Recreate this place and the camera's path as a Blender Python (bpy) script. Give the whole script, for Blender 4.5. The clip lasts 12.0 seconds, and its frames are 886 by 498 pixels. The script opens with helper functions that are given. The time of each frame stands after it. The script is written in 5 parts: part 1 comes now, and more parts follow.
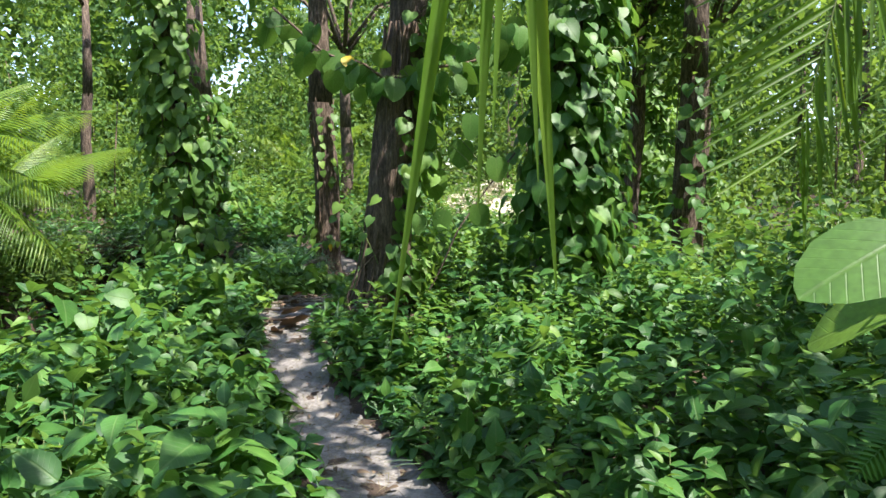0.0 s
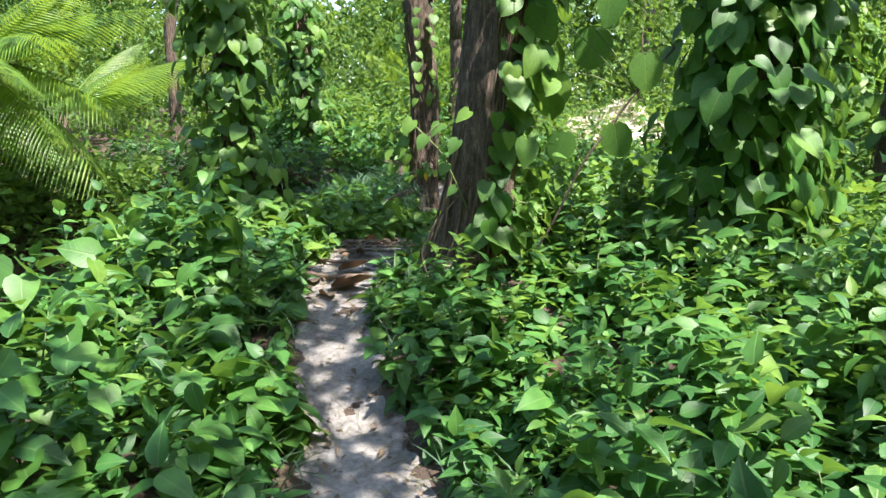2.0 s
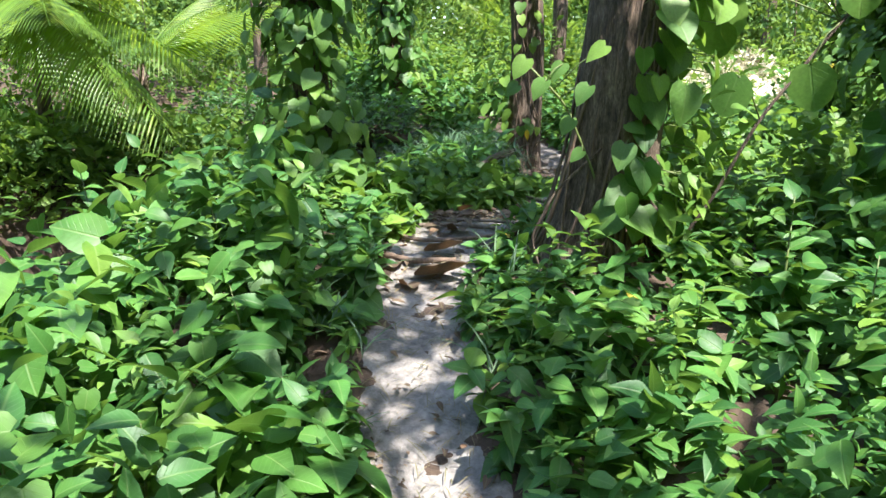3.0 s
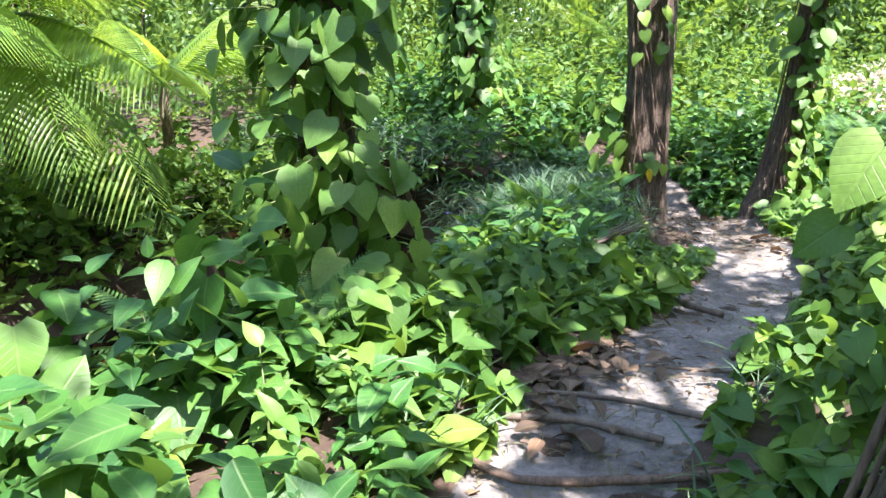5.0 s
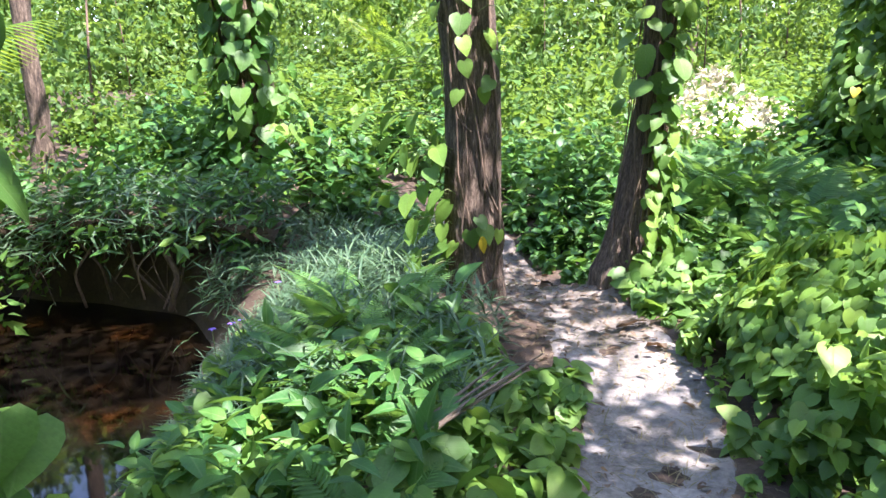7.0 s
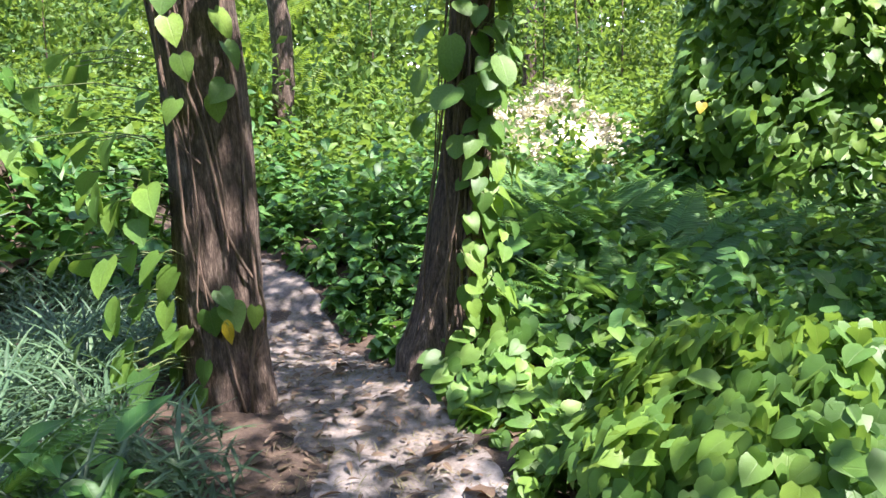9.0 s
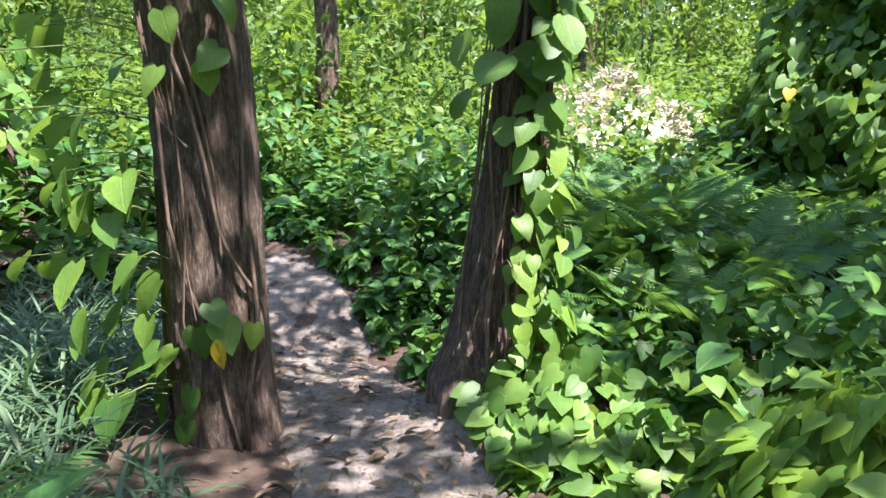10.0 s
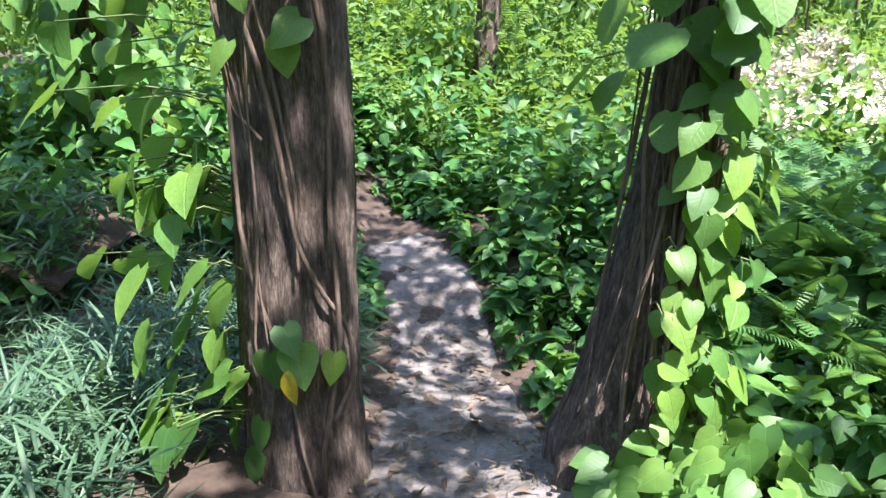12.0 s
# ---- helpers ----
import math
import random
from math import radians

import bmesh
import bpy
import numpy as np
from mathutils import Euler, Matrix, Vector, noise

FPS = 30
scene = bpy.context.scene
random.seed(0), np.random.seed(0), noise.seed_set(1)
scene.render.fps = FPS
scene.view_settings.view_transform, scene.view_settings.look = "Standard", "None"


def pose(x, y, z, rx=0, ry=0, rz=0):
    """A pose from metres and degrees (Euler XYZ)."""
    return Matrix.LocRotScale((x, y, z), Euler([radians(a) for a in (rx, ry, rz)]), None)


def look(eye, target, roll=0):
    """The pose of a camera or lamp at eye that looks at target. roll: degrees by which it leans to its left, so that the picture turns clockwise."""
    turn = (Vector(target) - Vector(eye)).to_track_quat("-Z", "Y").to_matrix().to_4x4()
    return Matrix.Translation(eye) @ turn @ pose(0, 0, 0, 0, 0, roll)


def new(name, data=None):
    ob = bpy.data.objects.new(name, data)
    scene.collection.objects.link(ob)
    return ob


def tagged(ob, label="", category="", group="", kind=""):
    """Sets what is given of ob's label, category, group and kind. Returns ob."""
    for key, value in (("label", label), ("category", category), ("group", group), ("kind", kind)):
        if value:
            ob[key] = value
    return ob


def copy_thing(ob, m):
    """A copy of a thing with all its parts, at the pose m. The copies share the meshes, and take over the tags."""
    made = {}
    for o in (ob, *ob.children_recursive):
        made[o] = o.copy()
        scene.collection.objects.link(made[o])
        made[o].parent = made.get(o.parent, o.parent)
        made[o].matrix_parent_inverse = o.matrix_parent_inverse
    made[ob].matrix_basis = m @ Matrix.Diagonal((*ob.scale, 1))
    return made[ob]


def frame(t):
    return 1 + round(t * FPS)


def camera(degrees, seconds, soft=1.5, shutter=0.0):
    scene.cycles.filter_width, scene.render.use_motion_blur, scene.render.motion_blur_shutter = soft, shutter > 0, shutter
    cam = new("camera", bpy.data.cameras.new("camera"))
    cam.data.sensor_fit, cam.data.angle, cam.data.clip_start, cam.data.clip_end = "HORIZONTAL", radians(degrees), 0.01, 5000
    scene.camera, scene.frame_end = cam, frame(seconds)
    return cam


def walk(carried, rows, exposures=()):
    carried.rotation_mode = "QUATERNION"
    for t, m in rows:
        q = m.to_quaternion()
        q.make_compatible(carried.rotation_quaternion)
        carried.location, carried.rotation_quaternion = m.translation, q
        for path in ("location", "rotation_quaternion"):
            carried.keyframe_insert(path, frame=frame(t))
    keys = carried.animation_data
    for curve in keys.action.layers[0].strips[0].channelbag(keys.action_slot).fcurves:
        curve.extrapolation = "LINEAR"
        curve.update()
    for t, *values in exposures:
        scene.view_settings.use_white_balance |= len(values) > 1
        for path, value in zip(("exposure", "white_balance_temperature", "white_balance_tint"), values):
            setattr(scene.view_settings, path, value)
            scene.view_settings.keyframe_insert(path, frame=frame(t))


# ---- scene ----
cam = camera(63.3, 12.0)
PATH = [
    (0, (-0.088, 0.287, 1.477), (-0.067, 2.279, 1.303), -0.3),
    (0.5, (0.067, 0.779, 1.43), (-0.053, 2.77, 1.28), -0.1),
    (0.7, (0.085, 0.965, 1.407), (-0.071, 2.954, 1.261), 0.2),
    (1, (0.073, 1.27, 1.373), (-0.127, 3.253, 1.211), -0.1),
    (1.5, (0.005, 1.735, 1.374), (-0.247, 3.706, 1.147), -0.0),
    (2, (-0.07, 2.304, 1.379), (-0.365, 4.246, 1.002), 0.3),
    (2.5, (-0.263, 2.816, 1.352), (-0.677, 4.715, 0.881), 0.4),
    (2.9, (-0.354, 3.256, 1.292), (-0.86, 5.133, 0.823), 0.4),
    (3, (-0.379, 3.384, 1.284), (-0.909, 5.248, 0.792), 0.3),
    (3.2, (-0.448, 3.681, 1.244), (-1.022, 5.533, 0.752), 0.1),
    (4.8, (-1.033, 5.491, 1.419), (-1.767, 7.287, 0.935), -0.8),
    (5, (-1.148, 5.695, 1.429), (-1.887, 7.49, 0.947), -1.0),
    (5.5, (-1.355, 6.146, 1.561), (-2.074, 7.952, 1.089), -1.1),
    (6, (-1.436, 6.659, 1.593), (-2.081, 8.494, 1.128), -1.4),
    (6.5, (-1.506, 7.087, 1.606), (-1.995, 8.97, 1.143), -1.6),
    (7, (-1.586, 7.533, 1.653), (-1.816, 9.463, 1.185), -1.7),
    (7.5, (-1.497, 8.021, 1.63), (-1.493, 9.963, 1.153), -1.8),
    (7.7, (-1.455, 8.229, 1.66), (-1.379, 10.168, 1.179), -1.7),
    (9.3, (-1.074, 9.466, 1.523), (-0.913, 11.415, 1.101), -1.5),
    (9.5, (-1.057, 9.618, 1.504), (-0.923, 11.567, 1.078), -1.4),
    (10, (-1.031, 9.97, 1.481), (-1.011, 11.918, 1.028), -0.9),
    (10.5, (-0.994, 10.214, 1.482), (-1.138, 12.146, 0.987), -0.6),
    (11, (-1.087, 10.305, 1.508), (-1.389, 12.21, 0.979), -0.5),
    (11.5, (-1.049, 10.436, 1.559), (-1.441, 12.321, 1.018), -0.7),
    (12, (-0.924, 10.661, 1.54), (-1.344, 12.537, 0.99), -0.5),
]
walk(cam, [(t, look(eye, target, roll)) for t, eye, target, roll in PATH], exposures=[(0, 1.7, 6400, 15), (1.5, 1.9, 6350, 15), (3.2, 2.2, 6250, 15), (5, 2.55, 6150, 24), (6.5, 2.68, 6150, 26), (7.5, 2.55, 6100, 28), (9.5, 2.25, 6250, 26), (12, 2.4, 5800, 22)])

# ---- light ----
SUN_EL, SUN_AZ = 62.0, 122.0  # degrees above the horizon; clockwise from +y
world = bpy.data.worlds.new("sky")
scene.world = world
world.use_nodes = True
wn = world.node_tree
sky = wn.nodes.new("ShaderNodeTexSky")
sky.sky_type, sky.sun_disc = "NISHITA", False
sky.sun_elevation, sky.sun_rotation = radians(SUN_EL), radians(SUN_AZ)
wn.links.new(sky.outputs[0], wn.nodes["Background"].inputs[0])
wn.nodes["Background"].inputs[1].default_value = 0.15
sun = new("sun", bpy.data.lights.new("sun", "SUN"))
sun.data.energy, sun.data.angle, sun.data.color = 4.5, radians(0.5), (1.0, 0.95, 0.86)
_el, _az = radians(SUN_EL), radians(SUN_AZ)
_from = Vector((math.sin(_az) * math.cos(_el), math.cos(_az) * math.cos(_el), math.sin(_el)))
sun.matrix_world = look(_from * 60, (0, 0, 0))

rng = np.random.default_rng(7)
SUN_GAPS = np.array([(-0.87, 11.45, .36), (-0.4, 12.45, .4), (-0.8, 13.0, .3), (-1.15, 13.2, .22), (-1.35, 7.2, .22), (0.34, 2.05, .35), (0.35, 2.7, .45), (-0.75, 3.5, .35), (-1.6, 3.4, .3), (-2.8, 12.6, .6), (-0.98, 5.4, .2), (-1.25, 6.0, .15), (-0.25, 4.0, .22), (-2.8, 5.6, .4), (-3.3, 8.95, .5), (-3.3, 13.6, .7), (-4.7, 15.7, .8), (-2.2, 3.6, .25), (-2.3, 8.0, .55), (-0.35, 4.9, .32), (-0.1, 5.6, .35), (-1.6, 9.3, .3), (-1.35, 8.5, .3), (0.4, 5.3, .5), (0.4, 11.2, .7), (0.1, 9.9, .55), (-0.25, 10.6, .3), (0.75, 4.4, .5), (0.2, 4.5, .3), (1.2, 5.5, .5), (0.9, 3.3, .4), (-0.95, 8.3, .5), (-0.6, 7.8, .5), (0.2, 6.3, .6), (-2.6, 10.2, .5), (3.1, 17.6, 1.8), (1.4, 20.6, 2.4), (-2.0, 19.5, 1.8), (-6.5, 17.5, 1.6), (-6.0, 21.0, 2.0), (0.3, 9.0, .4), (-3.6, 12.2, .6), (0.6, 8.6, .5), (-8.0, 13.5, 1.6), (-9.5, 16.5, 2.4), (-10.0, 11.5, 2.0), (5.5, 16.5, 1.6)])  # where sunlight falls through: x, y, radius on the ground


def in_gap(p, least=2.4):
    """Leaves that would stand in the sun's way to a gap."""
    h = p[:, 2] - 0.1
    gx_, gy_ = p[:, 0] - h * _from.x / _from.z, p[:, 1] - h * _from.y / _from.z
    hit = (np.hypot(gx_[:, None] - SUN_GAPS[None, :, 0], gy_[:, None] - SUN_GAPS[None, :, 1]) < SUN_GAPS[None, :, 2]).any(1)
    return hit & (p[:, 2] > least)


# ---- materials ----
def material(name):
    m = bpy.data.materials.new(name)
    m.use_nodes = True
    return m, m.node_tree, m.node_tree.nodes["Principled BSDF"]


def node(nt, kind, ins=None, **props):
    n = nt.nodes.new(kind)
    for k, v in props.items():
        if k == "operation":
            n.operation = v
        elif k == "blend":
            n.data_type, n.blend_type = "RGBA", v
        elif k == "bands":
            n.wave_type = v
    for i, v in (ins or {}).items():
        if hasattr(v, "is_output"):
            nt.links.new(v, n.inputs[i])
        else:
            n.inputs[i].default_value = v
    return n


def ramp(nt, fac, stops):
    n = nt.nodes.new("ShaderNodeValToRGB")
    nt.links.new(fac, n.inputs[0])
    e = n.color_ramp.elements
    while len(e) < len(stops):
        e.new(0.5)
    for s, (p, c) in zip(e, stops):
        s.position, s.color = p, (*c, 1)
    return n.outputs[0]


def leaf_material(name, stops, through_tint, share=0.4, rough=0.45, veins=0.25, side=11.0):
    """A leaf: colour by leaf, midrib and side veins along its own length, light through the blade."""
    m, nt, bsdf = material(name)
    geo = node(nt, "ShaderNodeNewGeometry")
    info = node(nt, "ShaderNodeObjectInfo")
    both = node(nt, "ShaderNodeMath", {0: geo.outputs["Random Per Island"], 1: info.outputs["Random"]}, operation="ADD")
    pick = node(nt, "ShaderNodeMath", {0: both.outputs[0], 1: 1.0}, operation="FRACT")
    patch = node(nt, "ShaderNodeTexNoise", {"Vector": geo.outputs["Position"], "Scale": 1.7, "Detail": 3.0})
    wide_ = node(nt, "ShaderNodeMapRange", {0: patch.outputs[0], 1: 0.3, 2: 0.7, 3: -0.28, 4: 0.3}).outputs[0]
    shade = node(nt, "ShaderNodeMath", {0: pick.outputs[0], 1: 0.72, 2: 0.12}, operation="MULTIPLY_ADD").outputs[0]
    tone = node(nt, "ShaderNodeMath", {0: shade, 1: wide_}, operation="ADD").outputs[0]
    rare = node(nt, "ShaderNodeMath", {0: pick.outputs[0], 1: 0.9994}, operation="GREATER_THAN").outputs[0]
    kept = node(nt, "ShaderNodeMath", {0: tone, 1: 0.93}, operation="MINIMUM").outputs[0]
    col = ramp(nt, node(nt, "ShaderNodeMath", {0: kept, 1: rare}, operation="MAXIMUM").outputs[0], stops)
    tc = node(nt, "ShaderNodeTexCoord")
    spots = node(nt, "ShaderNodeTexNoise", {"Vector": tc.outputs["Object"], "Scale": 14.0, "Detail": 4.0})
    spotted = node(nt, "ShaderNodeMix", {0: 0.5, 6: col, 7: ramp(nt, spots.outputs[0], [(0.3, (0.45, 0.45, 0.45)), (0.7, (1.3, 1.3, 1.2))])}, blend="MULTIPLY").outputs[2]
    uv = node(nt, "ShaderNodeSeparateXYZ", {0: tc.outputs["UV"]})
    au = node(nt, "ShaderNodeMath", {0: uv.outputs[0]}, operation="ABSOLUTE").outputs[0]
    mid = node(nt, "ShaderNodeMapRange", {0: au, 1: 0.008, 2: 0.03, 3: 1.0, 4: 0.0}).outputs[0]
    slant = node(nt, "ShaderNodeMath", {0: au, 1: -0.75, 2: uv.outputs[1]}, operation="MULTIPLY_ADD").outputs[0]
    wave = node(nt, "ShaderNodeMath", {0: node(nt, "ShaderNodeMath", {0: slant, 1: side * 3.1416}, operation="MULTIPLY").outputs[0]}, operation="SINE").outputs[0]
    vein = node(nt, "ShaderNodeMapRange", {0: node(nt, "ShaderNodeMath", {0: wave}, operation="ABSOLUTE").outputs[0], 1: 0.0, 2: 0.22, 3: 0.6, 4: 0.0}).outputs[0]
    lines = node(nt, "ShaderNodeMath", {0: mid, 1: vein}, operation="MAXIMUM").outputs[0]
    f = node(nt, "ShaderNodeMath", {0: lines, 1: veins}, operation="MULTIPLY").outputs[0]
    final = node(nt, "ShaderNodeMix", {0: f, 6: spotted, 7: (0.32, 0.42, 0.16, 1)}, blend="MIX").outputs[2]
    nt.links.new(final, bsdf.inputs["Base Color"])
    bsdf.inputs["Roughness"].default_value = rough
    bsdf.inputs["Specular IOR Level"].default_value = 0.36
    bump = node(nt, "ShaderNodeBump", {"Strength": 0.32, "Distance": 0.004, "Height": lines})
    nt.links.new(bump.outputs[0], bsdf.inputs["Normal"])
    tint = node(nt, "ShaderNodeMix", {0: 0.55, 6: final, 7: (*through_tint, 1)}, blend="MIX").outputs[2]
    tr = node(nt, "ShaderNodeBsdfTranslucent", {"Color": tint})
    mix = node(nt, "ShaderNodeMixShader", {0: share, 1: bsdf.outputs[0], 2: tr.outputs[0]})
    nt.links.new(mix.outputs[0], nt.nodes["Material Output"].inputs[0])
    return m


def rough_material(name, stops, scale=(1, 1, 1), freq=6.0, fine=60.0, bump=0.4, rough=0.9, dist=0.02, wet=None):
    m, nt, bsdf = material(name)
    tc = node(nt, "ShaderNodeTexCoord")
    mp = node(nt, "ShaderNodeMapping", {0: tc.outputs["Object"], 3: scale})
    a = node(nt, "ShaderNodeTexNoise", {"Vector": mp.outputs[0], "Scale": freq, "Detail": 6.0, "Roughness": 0.65})
    b = node(nt, "ShaderNodeTexNoise", {"Vector": mp.outputs[0], "Scale": fine, "Detail": 5.0, "Roughness": 0.7})
    s = node(nt, "ShaderNodeMath", {0: a.outputs[0], 1: 0.6, 2: node(nt, "ShaderNodeMath", {0: b.outputs[0], 1: 0.4}, operation="MULTIPLY").outputs[0]}, operation="MULTIPLY_ADD")
    nt.links.new(ramp(nt, s.outputs[0], stops), bsdf.inputs["Base Color"])
    bm = node(nt, "ShaderNodeBump", {"Strength": bump, "Distance": dist, "Height": s.outputs[0]})
    nt.links.new(bm.outputs[0], bsdf.inputs["Normal"])
    bsdf.inputs["Roughness"].default_value = rough
    return m


GREEN = (0.20, 0.36, 0.035)
M_HEART = leaf_material("heart_leaf", [(0, (0.034, 0.105, 0.022)), (0.5, (0.062, 0.175, 0.032)), (0.9, (0.115, 0.245, 0.042)), (0.985, (0.20, 0.29, 0.045)), (1, (0.42, 0.33, 0.03))], GREEN, 0.36, 0.46, 0.2, 7.0)
M_VINE = leaf_material("vine_leaf", [(0, (0.054, 0.14, 0.032)), (0.5, (0.104, 0.22, 0.042)), (0.9, (0.18, 0.315, 0.05)), (0.99, (0.24, 0.36, 0.05)), (1, (0.45, 0.38, 0.03))], (0.26, 0.42, 0.04), 0.42, 0.47, 0.12, 7.0)
M_HERB = leaf_material("herb_leaf", [(0, (0.026, 0.095, 0.026)), (0.5, (0.048, 0.155, 0.032)), (0.88, (0.10, 0.235, 0.045)), (0.985, (0.18, 0.29, 0.05)), (1, (0.40, 0.30, 0.04))], GREEN, 0.36, 0.46, 0.18, 9.0)
M_BUSH = leaf_material("bush_leaf", [(0, (0.028, 0.085, 0.02)), (0.5, (0.075, 0.17, 0.032)), (1, (0.175, 0.28, 0.05))], (0.26, 0.39, 0.04), 0.45, 0.55, 0.1)
M_GRASS = leaf_material("grass_blade", [(0, (0.016, 0.048, 0.03)), (0.6, (0.034, 0.092, 0.052)), (1, (0.085, 0.155, 0.075))], (0.12, 0.24, 0.05), 0.26, 0.48, 0.1)
M_FERN = leaf_material("fern_leaf", [(0, (0.04, 0.13, 0.035)), (0.6, (0.08, 0.21, 0.05)), (1, (0.14, 0.28, 0.06))], GREEN, 0.4, 0.55, 0.1)
M_PALM = leaf_material("palm_leaflet", [(0, (0.05, 0.13, 0.016)), (0.7, (0.11, 0.24, 0.022)), (1, (0.22, 0.32, 0.03))], (0.40, 0.54, 0.02), 0.55, 0.35, 0.15, 0.5)
M_YELLOW = leaf_material("yellow_leaf", [(0, (0.55, 0.42, 0.02)), (1, (0.65, 0.50, 0.04))], (0.7, 0.5, 0.02), 0.3, 0.45, 0.15)
M_DEAD = leaf_material("dead_leaf", [(0, (0.05, 0.032, 0.02)), (0.5, (0.105, 0.07, 0.047)), (0.85, (0.19, 0.135, 0.095)), (1, (0.24, 0.12, 0.06))], (0.3, 0.15, 0.05), 0.12, 0.8, 0.2)
M_PURPLE = leaf_material("purple_petal", [(0, (0.16, 0.09, 0.5)), (1, (0.25, 0.15, 0.6))], (0.3, 0.2, 0.7), 0.3, 0.5, 0.1)
M_STRAW = rough_material("dry_stalk", [(0.3, (0.05, 0.038, 0.028)), (0.7, (0.2, 0.16, 0.12))], (8, 8, 1), 4, 30)
M_BARK = rough_material("bark", [(0.37, (0.018, 0.013, 0.010)), (0.47, (0.075, 0.052, 0.037)), (0.55, (0.14, 0.102, 0.074)), (0.65, (0.29, 0.225, 0.165))], (1, 1, 0.22), 34, 170, 1.0, 0.92, 0.03)
M_ROOT = rough_material("climbing_root", [(0.3, (0.04, 0.027, 0.018)), (0.7, (0.21, 0.145, 0.10))], (1, 1, 0.2), 20, 80, 0.6)
M_STEM = rough_material("green_stem", [(0.3, (0.06, 0.10, 0.025)), (0.7, (0.14, 0.17, 0.05))], (1, 1, 0.3), 20, 70, 0.2, 0.6)
M_SOIL = rough_material("soil", [(0.25, (0.02, 0.013, 0.009)), (0.5, (0.055, 0.036, 0.023)), (0.75, (0.12, 0.085, 0.055))], (1, 1, 1), 3.5, 30, 0.8, 0.95, 0.04)
M_SAND = rough_material("sandy_path", [(0.34, (0.045, 0.04, 0.037)), (0.45, (0.13, 0.12, 0.107)), (0.55, (0.21, 0.195, 0.176)), (0.68, (0.32, 0.30, 0.272))], (1, 1, 1), 3.4, 38, 0.9, 0.95, 0.02)
_nt = M_SAND.node_tree
_b = _nt.nodes["Principled BSDF"]
_dry = _b.inputs["Base Color"].links[0].from_socket
_xyz = node(_nt, "ShaderNodeSeparateXYZ", {0: node(_nt, "ShaderNodeNewGeometry").outputs["Position"]})
_edge = node(_nt, "ShaderNodeTexNoise", {"Vector": node(_nt, "ShaderNodeTexCoord").outputs["Object"], "Scale": 2.5, "Detail": 4.0})
# multiplied browner from about y 12 on, with a noise-broken edge
_at = node(_nt, "ShaderNodeMath", {0: _edge.outputs[0], 1: 1.4, 2: _xyz.outputs[1]}, operation="MULTIPLY_ADD").outputs[0]
_browner = node(_nt, "ShaderNodeMapRange", {0: _at, 1: 12.3, 2: 12.9, 3: 0.0, 4: 0.9}).outputs[0]
_nt.links.new(node(_nt, "ShaderNodeMix", {0: _browner, 6: _dry, 7: (0.82, 0.76, 0.70, 1)}, blend="MULTIPLY").outputs[2], _b.inputs["Base Color"])
M_PALE = rough_material("pale_dry_ground", [(0.3, (0.50, 0.46, 0.33)), (0.7, (0.75, 0.70, 0.58))], (1, 1, 1), 3, 25, 0.6, 0.95, 0.03)
M_WATER, _nt, _b = material("brown_water")
_bed = node(_nt, "ShaderNodeTexNoise", {"Vector": node(_nt, "ShaderNodeTexCoord").outputs["Object"], "Scale": 1.1, "Detail": 5.0, "Roughness": 0.6})
_nt.links.new(ramp(_nt, _bed.outputs[0], [(0.42, (0.003, 0.0026, 0.002)), (0.56, (0.006, 0.004, 0.0022)), (0.7, (0.03, 0.011, 0.0025))]), _b.inputs["Base Color"])
_b.inputs["Roughness"].default_value = 0.04
_n = node(_nt, "ShaderNodeTexNoise", {"Vector": node(_nt, "ShaderNodeTexCoord").outputs["Object"], "Scale": 2.2, "Detail": 2.0})
_nt.links.new(node(_nt, "ShaderNodeBump", {"Strength": 0.05, "Distance": 0.02, "Height": _n.outputs[0]}).outputs[0], _b.inputs["Normal"])


# ---- mesh helpers ----
def mesh_from(name, verts, tris, mat, uvs=None, smooth=True):
    me = bpy.data.meshes.new(name)
    verts, tris = np.asarray(verts, np.float32), np.asarray(tris, np.int32)
    me.vertices.add(len(verts))
    me.vertices.foreach_set("co", verts.ravel())
    me.loops.add(tris.size)
    me.loops.foreach_set("vertex_index", tris.ravel())
    me.polygons.add(len(tris))
    me.polygons.foreach_set("loop_start", np.arange(0, tris.size, 3, dtype=np.int32))
    me.polygons.foreach_set("use_smooth", np.full(len(tris), smooth))
    if uvs is not None:
        layer = me.uv_layers.new(name="UVMap")
        layer.data.foreach_set("uv", np.asarray(uvs, np.float32)[tris.ravel()].ravel())
    me.update(calc_edges=True)
    me.validate()
    me.materials.append(mat)
    return me


def part(name, me, parent, label=""):
    ob = new(name, me)
    ob.parent = parent
    return tagged(ob, label)


def thing(name, at, label, category, group="", kind=""):
    ob = new(name)
    ob.empty_display_size = 0.1
    ob.location = at
    return tagged(ob, label, category, group, kind)


